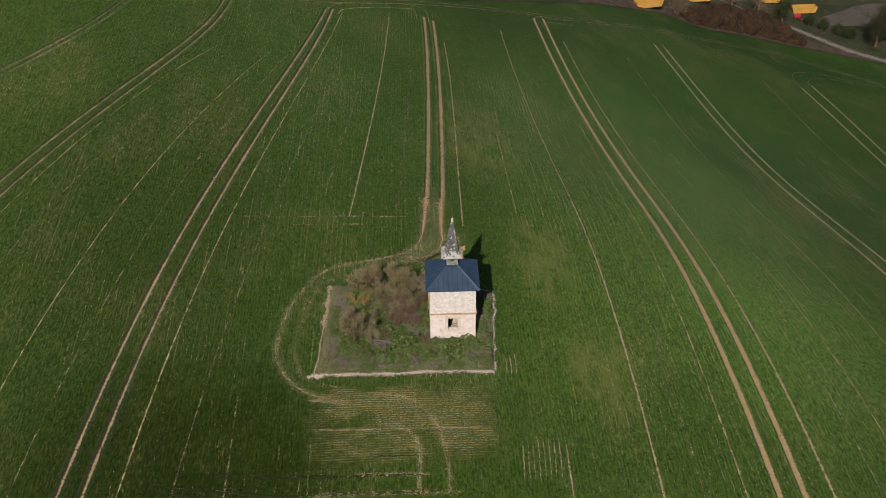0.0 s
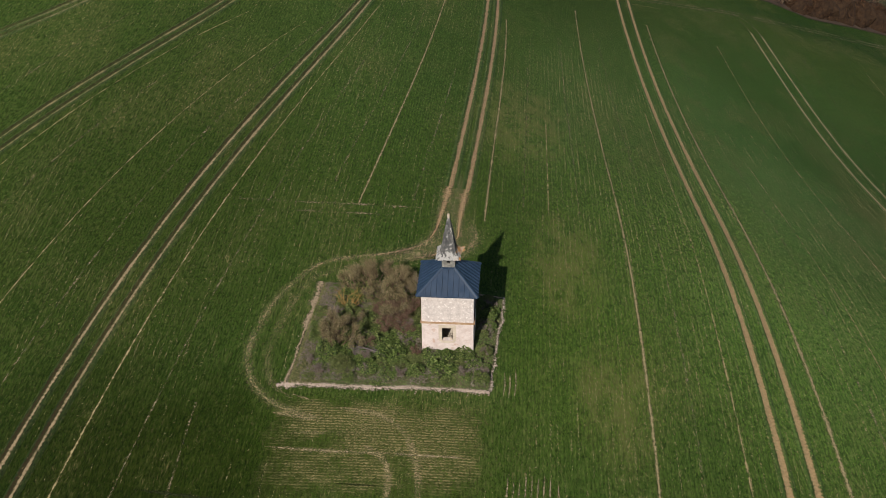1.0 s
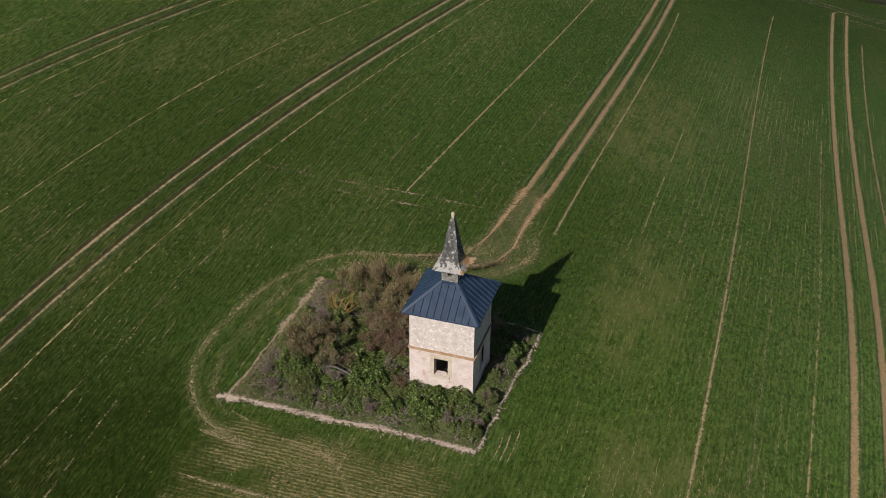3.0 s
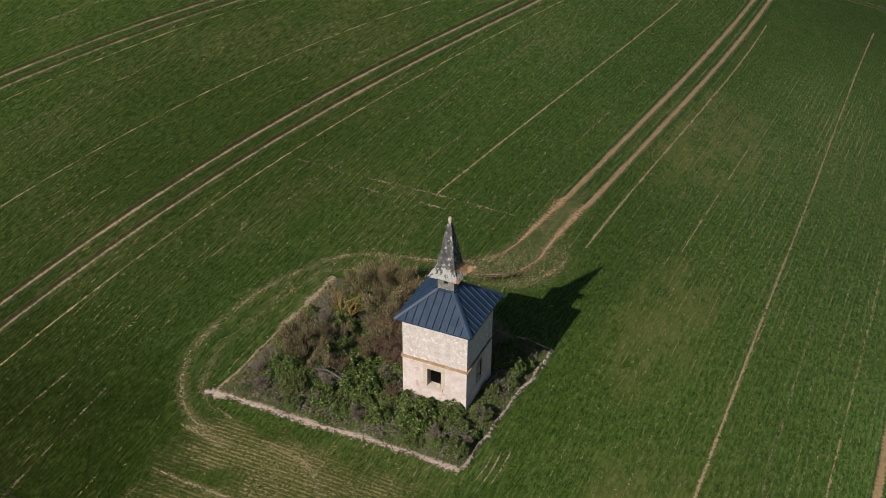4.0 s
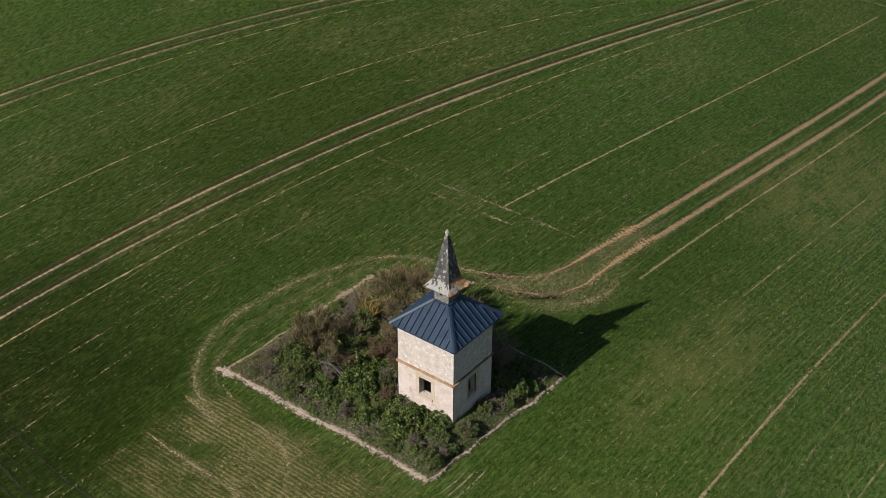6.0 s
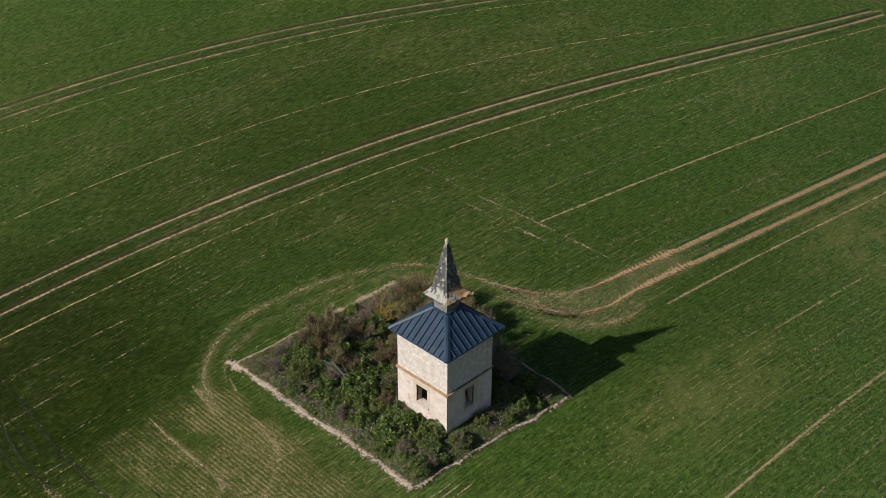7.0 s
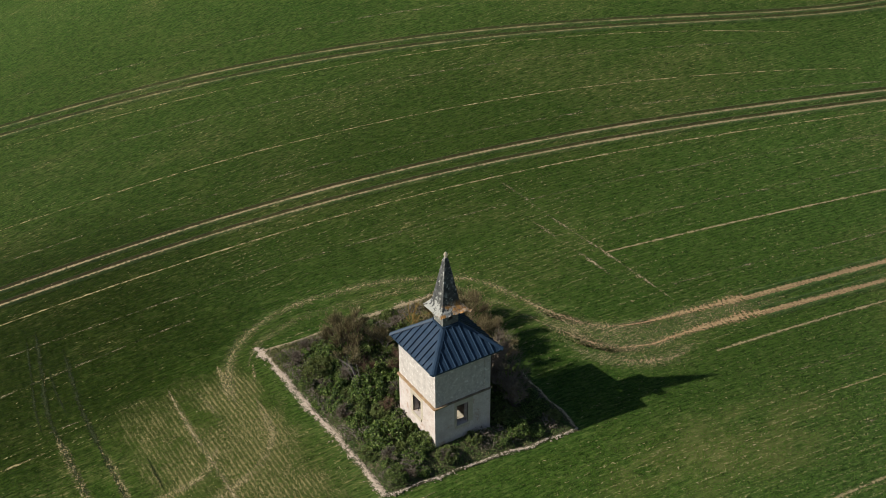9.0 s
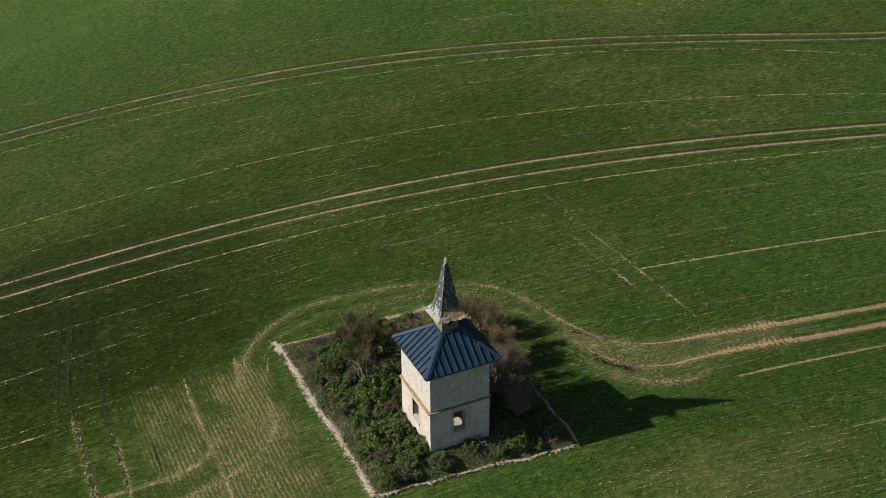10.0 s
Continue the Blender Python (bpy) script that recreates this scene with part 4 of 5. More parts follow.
# hipped roof: four slopes of sheet metal with standing seams
EAVE, ER, NECK, NR = 5.43, 2.32, 6.86, 0.52
SLOPE = math.atan2(NECK - EAVE, ER - NR)
for _k in range(4):
    _m = pose(0, 0, 0, 0, 0, 90 * _k)
    _bm = bmesh.new()
    _top = [Vector(c) for c in ((-ER, -ER, EAVE), (ER, -ER, EAVE), (NR, -NR, NECK), (-NR, -NR, NECK))]
    _vs = [_bm.verts.new(c) for c in _top] + [_bm.verts.new(c + Vector((0, 0, -0.07))) for c in _top]
    for _q in ((0, 1, 2, 3), (7, 6, 5, 4), (0, 4, 5, 1), (1, 5, 6, 2), (2, 6, 7, 3), (3, 7, 4, 0)):
        _bm.faces.new([_vs[i] for i in _q])
    bmesh.ops.transform(_bm, matrix=_m, verts=_bm.verts)
    _slope = part("roof_slope", _bm, ROOF, tower, "dark blue-grey sheet metal")
    _n2 = 11
    for _i in range(_n2):
        _x = -ER + 2 * ER * (_i + 0.5) / _n2
        _reach = min(ER - NR, ER - abs(_x)) - 0.02
        if _reach < 0.15:
            continue
        _a, _b2 = Vector((_x, -ER - 0.012, EAVE)), Vector((_x, -ER + _reach, EAVE + _reach * math.tan(SLOPE)))
        _up = Vector((0, -math.sin(SLOPE), math.cos(SLOPE)))
        _bm = bmesh.new()
        _vs = [_bm.verts.new(p + Vector((s * w, 0, 0)) + _up * h) for p in (_a, _b2) for s, w, h in ((-1, 0.03, 0.0), (-1, 0.02, 0.075), (1, 0.02, 0.075), (1, 0.03, 0.0))]
        for _q in ((0, 1, 5, 4), (1, 2, 6, 5), (2, 3, 7, 6), (3, 0, 4, 7), (3, 2, 1, 0), (4, 5, 6, 7)):
            _bm.faces.new([_vs[i] for i in _q])
        bmesh.ops.transform(_bm, matrix=_m, verts=_bm.verts)
        part("seam", _bm, ROOF, _slope)
    _bm = bmesh.new()
    _a, _b2 = Vector((ER + 0.02, -ER - 0.02, EAVE + 0.005)), Vector((NR, -NR, NECK + 0.01))
    _side = Vector((1, 1, 0)).normalized()
    _vs = [_bm.verts.new(p + _side * w + Vector((0, 0, h))) for p in (_a, _b2) for w, h in ((-0.17, -0.01), (-0.05, 0.085), (0.05, 0.085), (0.17, -0.01))]
    for _q in ((0, 1, 5, 4), (1, 2, 6, 5), (2, 3, 7, 6), (3, 0, 4, 7), (3, 2, 1, 0), (4, 5, 6, 7)):
        _bm.faces.new([_vs[i] for i in _q])
    bmesh.ops.transform(_bm, matrix=_m, verts=_bm.verts)
    part("hip_cap", _bm, ROOF, tower, "folded metal hip cap")
    _bm = bmesh.new()
    box(_bm, (-ER, -ER - 0.03, EAVE - 0.09), (ER, -ER, EAVE + 0.015), 0.008, _m)
    part("eaves_trim", _bm, ROOF, tower, "folded metal edge")
    # flashing where the lantern stands on the roof
    _bm = bmesh.new()
    box(_bm, (-NR - 0.1, -NR - 0.1, NECK - 0.07), (NR + 0.1, -NR, NECK + 0.06), 0.01, _m)
    part("flashing", _bm, ROOF, tower)

# stone lantern with small openings
BR_, BZ0, BZ1 = 0.50, 6.80, 7.92
for _k in range(4):
    _m = pose(0, 0, 0, 0, 0, 90 * _k)
    _bm = bmesh.new()
    for _lo, _hi in (((-BR_, -BR_, BZ0), (-0.13, -BR_ + 0.14, BZ1)), ((0.13, -BR_, BZ0), (BR_ - 0.142, -BR_ + 0.14, BZ1)), ((-0.13, -BR_, BZ0), (0.13, -BR_ + 0.14, 7.22)), ((-0.13, -BR_, 7.5), (0.13, -BR_ + 0.14, BZ1))):
        box(_bm, _lo, _hi, 0.0, _m)
    part("lantern_wall", _bm, BELFRY_STONE, tower, "lichened grey stone")

# spire: stone core, and slates in courses that flare out at its foot
PROFILE = [(7.82, 0.93), (7.97, 0.77), (8.12, 0.64), (8.32, 0.54), (9.0, 0.425), (9.6, 0.33), (10.25, 0.222), (10.98, 0.09)]


def spire_half(z):
    for (z0, r0), (z1, r1) in zip(PROFILE, PROFILE[1:]):
        if z <= z1:
            return r0 + (r1 - r0) * (z - z0) / (z1 - z0)
    return PROFILE[-1][1]


_bm = bmesh.new()
_rings = [[_bm.verts.new((sx * (r - 0.03), sy * (r - 0.03), z)) for sx, sy in ((-1, -1), (1, -1), (1, 1), (-1, 1))] for z, r in PROFILE]
for _a, _b2 in zip(_rings, _rings[1:]):
    for _j in range(4):
        _bm.faces.new((_a[_j], _a[(_j + 1) % 4], _b2[(_j + 1) % 4], _b2[_j]))
_bm.faces.new(_rings[0][::-1])
_bm.faces.new(_rings[-1])
part("spire_core", _bm, BELFRY_STONE, tower)
_rng = np.random.default_rng(11)
for _k in range(4):
    _bm = bmesh.new()
    _z = 7.80
    while _z < 10.92:
        _h = 0.15
        _r0, _r1 = spire_half(max(_z, 7.82)), spire_half(_z + _h * 1.5)
        _x = -_r0 - 0.01
        while _x < _r0 - 0.02:
            _w = float(_rng.uniform(0.11, 0.21))
            _x1 = min(_x + _w, _r0 + 0.01)
            _o, _d = float(_rng.uniform(0.0, 0.022)), float(_rng.uniform(-0.02, 0.025))
            _s0 = _r1 / max(_r0, 0.02)
            if _rng.random() > 0.035:
                _vs = []
                for _yy in (0.0, 0.035):
                    for _xx, _zz, _rr, _sc in ((_x + 0.004, _z + _d, _r0 + 0.012 + _o, 1.0), (_x1 - 0.004, _z + _d, _r0 + 0.012 + _o, 1.0), (_x1 - 0.004, _z + _h * 1.5, _r1, _s0), (_x + 0.004, _z + _h * 1.5, _r1, _s0)):
                        _vs.append(_bm.verts.new((_xx * _sc, -_rr + _yy, _zz)))
                for _q in ((0, 1, 2, 3), (7, 6, 5, 4), (0, 4, 5, 1), (1, 5, 6, 2), (2, 6, 7, 3), (3, 7, 4, 0)):
                    _bm.faces.new([_vs[i] for i in _q])
            _x = _x1
        _z += _h
    bmesh.ops.transform(_bm, matrix=pose(0, 0, 0, 0, 0, 90 * _k), verts=_bm.verts)
    part("slating", _bm, SLATE, tower, "overlapping lichened grey slates", "stuff")
_bm = bmesh.new()
for _z0, _z1, _r0, _r1 in ((10.94, 11.14, 0.10, 0.075), (11.14, 11.2, 0.11, 0.12), (11.2, 11.3, 0.12, 0.09), (11.3, 11.37, 0.09, 0.04)):
    bmesh.ops.create_cone(_bm, cap_ends=True, segments=8, radius1=_r0, radius2=_r1, depth=_z1 - _z0, matrix=pose(0, 0, (_z0 + _z1) / 2))
part("finial", _bm, FINIAL_STONE, tower, "small stone finial with orange lichen")
# ragged lump of loose slates hanging at the skirt
_bm = bmesh.new()
for _k in range(14):
    _p = Vector((0.9 + 0.22 * _rng.random(), 0.35 + 0.6 * _rng.random(), 7.80 + 0.16 * _rng.random()))
    box(_bm, (-0.1, -0.08, -0.012), (0.1, 0.08, 0.012), 0.0, Matrix.Translation(_p) @ pose(0, 0, 0, *(_rng.uniform(-35, 35, 3))))
part("loose_slating", _bm, SLATE, tower, "loose slates breaking away from the skirt", "stuff")


# ---- growth on the plot ----
def bramble_kind(seed, r, h, n):
    """A mound of bramble: arching stems and a shell of leaves."""
    rng = np.random.default_rng(seed)
    root = new("bramble_bush")
    verts, faces = [], []
    for _ in range(16):
        a, reach, tall = rng.uniform(0, 6.28), r * rng.uniform(0.5, 1.1), h * rng.uniform(0.45, 0.8)
        tip = Vector((math.cos(a), math.sin(a), 0))
        pts = [tip * reach * t + Vector((0, 0, tall * math.sin(min(1, t * 1.1) * 2.6))) for t in (0, 0.25, 0.5, 0.75, 1.0)]
        tube_data(verts, faces, pts, [0.016, 0.013, 0.011, 0.008, 0.004], 4)
    link("stemwork", raw("stemwork", verts, faces), BARK_BROWN, root)
    a, q = rng.uniform(0, 6.28, n), np.sqrt(rng.uniform(0, 1, n))
    lump = np.array([0.72 + 0.75 * noise.noise((2.6 * math.cos(t) * k, 2.6 * math.sin(t) * k, seed * 3.1)) for t, k in zip(a, q)])
    top = h * lump * np.sqrt(np.clip(1 - (0.9 * q) ** 2.2, 0, 1))
    z = top * rng.uniform(0.45, 1.05, n) ** 0.6
    spots = np.stack([r * q * np.cos(a), r * q * np.sin(a), z + 0.03], 1)
    link("foliage", leaves_mesh("foliage", spots, rng.uniform(0.09, 0.20, n), rng, 0.75, 0.5), BRAMBLE, root)
    return tagged(root, "dense low green bramble bush with arching stems", "bush", "brambles on the plot")


def broom_kind(seed, r, h, sprays, bark, leaf, label, leafy=1.0, stems=11, plume=False, thick=1.0):
    """A shrub of many thin rising stems that end in fine dry sprays."""
    rng = np.random.default_rng(seed)
    root = new("shrub")
    verts, faces, spots, ways = [], [], [], []
    for _ in range(stems):
        a, lean, tall = rng.uniform(0, 6.28), r * rng.uniform(0.25, 1.0), h * rng.uniform(0.6, 1.0)
        tip = Vector((math.cos(a) * lean, math.sin(a) * lean, tall * (1 - 0.25 * (lean / r) ** 2)))
        bend = Vector(rng.normal(size=3) * 0.12 * r)
        pts = [Vector((tip.x * t**1.3, tip.y * t**1.3, tip.z * t)) + bend * math.sin(3.1 * t) for t in (0, 0.3, 0.6, 0.85, 1.0)]
        tube_data(verts, faces, pts, [thick * w for w in (0.05, 0.036, 0.024, 0.014, 0.007)], 5)
        for _ in range(sprays):
            t = rng.uniform(0.66, 1.0) if plume else rng.uniform(0.5, 1.0)
            i = min(3, int(t * 4))
            o = pts[i].lerp(pts[i + 1], t * 4 - i if i < 4 else 1)
            d = Vector(rng.normal(size=3)) + Vector((math.cos(a), math.sin(a), 0)) * 0.7
            d.z = abs(d.z) * 0.9 + 0.5
            if plume:
                d = Vector(rng.normal(size=3)) * 0.42 + (pts[4] - pts[2]).normalized() + Vector((0, 0, 0.25))
            d = d.normalized() * r * (rng.uniform(0.25, 0.58) if plume else rng.uniform(0.2, 0.45))
            mid_ = o + d * 0.55 + Vector(rng.normal(size=3) * 0.05)
            tube_data(verts, faces, [o, mid_, o + d], [thick * w for w in (0.010, 0.0065, 0.003)], 3)
            for _ in range(int(12 * leafy)):
                s = rng.uniform(0.5, 1.2)
                spots.append(tuple(o + d * s + Vector(rng.normal(size=3) * (0.045 if plume else 0.075) * r)))
                ways.append(tuple(d.normalized() + Vector((0, 0, 0.5))))
    link("branchwork", raw("branchwork", verts, faces), bark, root)
    if spots:
        sp_ = np.array(spots)
        sp_[:, 2] = np.maximum(sp_[:, 2], 0.02)
        link("foliage", leaves_mesh("foliage", sp_, rng.uniform(0.10, 0.26, len(sp_)), rng, 0.11, 0.1, 0.03, np.array(ways)), leaf, root)
    return tagged(root, label, "shrub", "shrubs on the plot")


def stand(kind, x, y, s=1.0, turn=0.0, first=False, sink=0.02, sz=None):
    z = (plot_z(x, y) if -12.5 < x < 4.6 and -7.2 < y < 7.4 else height(x, y)) - sink
    m = pose(x, y, z, 0, 0, turn)
    ob = kind if first else copy_thing(kind, m)
    ob.matrix_basis = m @ Matrix.Diagonal((s, s, sz or s, 1))
    return ob


brambles = [bramble_kind(21, 1.05, 1.05, 1700), bramble_kind(22, 1.25, 1.3, 2100), bramble_kind(23, 0.85, 0.8, 1250), bramble_kind(24, 1.1, 0.9, 1600)]
TAN = "dry brown broom shrub with fine upright sprays"
brooms = [broom_kind(31, 1.45, 3.0, 46, BARK_BROWN, DRY_LEAF, TAN, 1.0, 10, True), broom_kind(32, 1.25, 2.4, 46, BARK_GREY, DRY_LEAF, TAN, 1.0, 9, True), broom_kind(33, 1.0, 1.6, 26, BARK_BROWN, PURPLE_DRY, "low dead shrub of grey-purple twigs", 0.7)]
yellow_shrub = broom_kind(34, 1.4, 1.7, 5, BARK_YELLOW, DRY_LEAF, "leafless shrub with yellow-lichened branches", 0.0, 13, False, 1.35)
bare_bush = broom_kind(35, 1.8, 3.6, 30, TWIG_PALE, DRY_LEAF, "tall leafless bush of pale bare twigs", 0.0, 30)

# (x, y, size, kind of shrub)
SHRUBS = [(-7.9, 4.9, 1.0, 0), (-6.6, 5.5, 1.1, 0), (-5.2, 5.2, 1.1, 0), (-5.4, 3.3, 1.05, 0), (-4.1, 4.3, 0.95, 1), (-4.4, 1.5, 0.9, 1),
          (-7.6, 0.2, 0.8, 1), (-8.5, -2.0, 1.0, 0), (-7.2, -2.9, 0.7, 1), (-9.2, 1.9, 0.6, 2), (-3.6, 0.4, 0.75, 2), (-9.6, -1.2, 0.5, 2), (-6.4, -3.2, 0.55, 2), (-8.9, -1.4, 0.75, 0), (-6.6, 3.9, 0.85, 1), (-3.0, 5.6, 0.8, 0)]
_used = set()
_rng = np.random.default_rng(5)
for _x, _y, _s, _k in SHRUBS:
    stand(brooms[_k], _x, _y, 0.99 * _s, float(_rng.uniform(0, 360)), _k not in _used, sz=(0.98 if _y < 0 else 0.86) * _s)
    _used.add(_k)
red_shrub = broom_kind(36, 1.2, 1.9, 26, BARK_RED, RED_DRY, "dead shrub of red-brown bare twigs", 0.5, 15)
for _k, (_x, _y, _s) in enumerate(((-4.0, 1.5, 1.0), (-3.5, 2.8, 1.0), (-5.1, 0.2, 0.9), (-3.6, -0.2, 0.7), (-5.6, 2.2, 0.8), (-2.45, -2.55, 0.42), (-6.3, -1.9, 0.6))):
    stand(red_shrub, _x, _y, _s, 77.0 * _k, _k == 0)
stand(yellow_shrub, -8.3, 2.9, 1.1, 40, True, sz=1.25)
stand(bare_bush, -1.5, 4.1, 1.0, 0, True)
stand(bare_bush, -0.2, 4.6, 0.85, 130)
stand(bare_bush, 0.9, 4.1, 0.7, 230)
stand(brooms[2], 3.0, -1.9, 0.45, 20)
stand(brooms[2], 2.9, -4.2, 0.4, 200)
for _x, _y, _s in ((-3.4, -5.0, 0.5), (-6.3, -4.9, 0.45), (1.4, -4.6, 0.5), (-9.6, -5.0, 0.45), (-3.4, -1.4, 0.55), (0.2, -3.6, 0.45)):
    stand(brooms[2], _x, _y, _s, 70 * _x)
stand(brooms[2], -10.3, -4.0, 0.5, 80)

# dead trunk leaning out of the brambles
_v, _f = [], []
tube_data(_v, _f, [Vector(p) for p in ((-7.5, -2.6, 0.75), (-6.5, -2.85, 0.7), (-5.6, -3.05, 0.6), (-4.4, -3.25, 0.2))], [0.03, 0.055, 0.075, 0.09], 8)
tube_data(_v, _f, [Vector(p) for p in ((-6.3, -2.85, 0.68), (-6.9, -3.1, 0.85), (-7.5, -3.3, 0.9))], [0.06, 0.04, 0.02], 6)
for _k in range(4):
    _o = Vector((0.0, 0.11 * (_k - 1.5), 0.06 * math.sin(2.1 * _k)))
    tube_data(_v, _f, [Vector(p) + _o * s for p, s in (((-7.8 + 0.1 * _k, -2.5, 0.8), 3.2), ((-6.8, -2.8, 0.75), 2.4), ((-5.8, -3.0, 0.65), 1.6), ((-4.7, -3.2, 0.2), 0.8))], [0.008, 0.014, 0.02, 0.024], 5)
tagged(link("dead_trunk", raw("dead_trunk", _v, _f), BARK_GREY), "leaning grey dead trunk among the brambles", "trunk")

# brambles: dense in front and to the side of the tower
_used = set()
_rng = np.random.default_rng(8)
_put = []
for _try in range(1400):
    _u, _w = float(_rng.uniform(0.04, 0.96)), float(_rng.uniform(0.045, 0.95))
    _p = plot_at(_u, _w)
    if -2.55 < _p.x < 2.45 and -2.45 < _p.y < 2.2:
        continue
    if _p.y > 0.5 and _p.x < -2.5 and _rng.random() < 0.62:
        continue
    if _u < 0.17 and (_w > 0.3 or _u < 0.1) and _rng.random() < 0.85:
        continue
    if any((_p - q).length < 1.0 for q in _put):
        continue
    _put.append(_p)
for _p in _put:
    _k = int(_rng.integers(0, 4))
    _u, _w = uv_of(_p.x, _p.y)
    _s = float(_rng.uniform(0.6, 1.0)) * (0.68 if min(_u * 15.5, (1 - _u) * 15.5, _w * 13, (1 - _w) * 13) < 1.3 else 1.0)
    stand(brambles[_k], _p.x, _p.y, _s, float(_rng.uniform(0, 360)), _k not in _used, sz=_s * float(_rng.uniform(0.7, 1.15)))
    _used.add(_k)

# low weeds and grass over the earth
_n = 30000
_uv2 = _rng.uniform(0.01, 0.99, (_n, 2))
_sp = np.array([(*plot_at(u, v), plot_height(u, v) + 0.05) for u, v in _uv2])
tagged(link("weeds", leaves_mesh("weeds", _sp, _rng.uniform(0.08, 0.22, _n), _rng, 0.25, 0.0), WEED), "low dull green and straw-coloured weeds", "weeds", "", "stuff")
_uv2 = np.stack([0.015 + 0.15 * _rng.random(9000) ** 1.3, _rng.uniform(0.01, 0.99, 9000)], 1)
_sp = np.array([(*plot_at(u, v), plot_height(u, v) + 0.07 + 0.12 * k) for (u, v), k in zip(_uv2, _rng.random(9000))])
tagged(link("dry_grass", leaves_mesh("dry_grass", _sp, _rng.uniform(0.1, 0.26, 9000), _rng, 0.14, 0.0), DRY_GRASS), "dull olive dry grass along the plot's side", "grass", "", "stuff")
_uv2 = _rng.uniform(0.03, 0.97, (25000, 2))
_keep = np.array([noise.noise((u * 9, v * 8, 2.0)) > (-0.1 if u < 0.2 else 0.1) for u, v in _uv2])
_sp = np.array([(*plot_at(u, v), plot_height(u, v) + 0.12 + 0.32 * k) for (u, v), k in zip(_uv2[_keep], _rng.random(int(_keep.sum())))])
tagged(link("dead_weeds", leaves_mesh("dead_weeds", _sp, _rng.uniform(0.1, 0.3, len(_sp)), _rng, 0.12, 0.0), PURPLE_DRY), "tangle of dead grey-brown weed stalks", "weeds", "", "stuff")


# ---- standing wheat near the plot: upright blades in drill rows ----
def wheat(seed=77):
    rng = np.random.default_rng(seed)
    xs, ys = [], []
    for x in np.arange(-44.0, 38.0, 0.3):
        n = int(80 / 0.115)
        y = -27.0 + 80 * (np.arange(n) + rng.uniform(0, 1.6, n)) / n
        xs.append(np.full(n, x) + rng.normal(0, 0.065, n))
        ys.append(y)
    x, y = np.concatenate(xs), np.concatenate(ys)
    # along the headland in front of the plot the rows run across
    turn_ = (x > -12) & (x < 3.5) & (y > -24) & (y < -7)
    y = np.where(turn_, np.round(y / 0.27) * 0.27 + 0.2 + rng.normal(0, 0.07, len(y)), y)
    fade = np.clip((41 - np.abs(x + 3)) / 18, 0, 1) * np.clip((53 - y) / 30, 0, 1)
    keep = rng.random(len(x)) < fade
    # not in the plot, on wheel lines, on trails
    keep &= ~((x > -12.6) & (x < 4.8) & (y > -7.4) & (y < 7.6))
    for c, y0, y1 in WHEELS + CENTRE:
        mid_ = sum(a * (y / 100) ** i for i, a in enumerate(c))
        keep &= ~((np.abs(x - mid_) < 0.30) & (y > y0) & (y < y1))
    for c, y0, y1, _, w in ROWS_MISSED[:8]:
        mid_ = sum(a * (y / 100) ** i for i, a in enumerate(c))
        keep &= ~((np.abs(x - mid_) < 0.14) & (y > y0) & (y < y1))
    for line, wide, share in ((curve(ROUND), 0.75, 0.65), (curve(INNER), 0.6, 0.35), *((curve(l), 0.4 * w, 0.6) for l, w, _ in BACK_LINES)):
        near = np.full(len(x), 99.0)
        for p in line:
            near = np.minimum(near, (x - p.x) ** 2 + (y - p.y) ** 2)
        keep &= ~((near < wide**2) & (rng.random(len(x)) < share))
    thin = np.clip((9.0 - np.abs(x + 4.5)) / 3, 0, 1) * np.clip((8.0 - np.abs(y + 13.6)) / 3.0, 0, 1)
    keep &= ~(rng.random(len(x)) < 0.7 * thin)
    # gaps and thin stretches
    lump = np.array([noise.noise((a * 0.9, b * 0.6, 5.0)) for a, b in zip(x, y)])
    clump = np.array([noise.noise((a * 2.7, b * 1.8, 8.0)) for a, b in zip(x, y)])
    keep &= rng.random(len(x)) < 0.78 + 0.5 * lump + 0.75 * clump
    x, y = x[keep], y[keep]
    z = np.array([height(a, b) for a, b in zip(x, y)])
    n = len(x)
    many = 6
    v = np.empty((n, many, 3, 3))
    for k in range(many):
        a = rng.uniform(0, 6.28, n)
        lean = rng.uniform(0.06, 0.13, n)
        tall = rng.uniform(0.04, 0.11, n)
        w = rng.uniform(0.012, 0.024, n)
        dx, dy = 0.75 * np.cos(a), np.sin(a)
        ox, oy = x + rng.normal(0, 0.08, n), y + rng.normal(0, 0.08, n)
        v[:, k, 0] = np.stack([ox - dy * w, oy + dx * w, z + 0.01], 1)
        v[:, k, 1] = np.stack([ox + dy * w, oy - dx * w, z + 0.01], 1)
        v[:, k, 2] = np.stack([ox + dx * lean, oy + dy * lean, z + tall], 1)
    v = v.reshape(-1, 3).astype(np.float32)
    me = bpy.data.meshes.new("wheat")
    me.vertices.add(len(v))
    me.vertices.foreach_set("co", v.ravel())
    me.loops.add(len(v))
    me.loops.foreach_set("vertex_index", np.arange(len(v), dtype=np.int32))
    me.polygons.add(len(v) // 3)
    me.polygons.foreach_set("loop_start", np.arange(0, len(v), 3, dtype=np.int32))
    me.update(calc_edges=True)
    return me


tagged(link("wheat", wheat(), WHEAT_BLADE), "short green wheat blades in drill rows", "crop", "", "stuff")


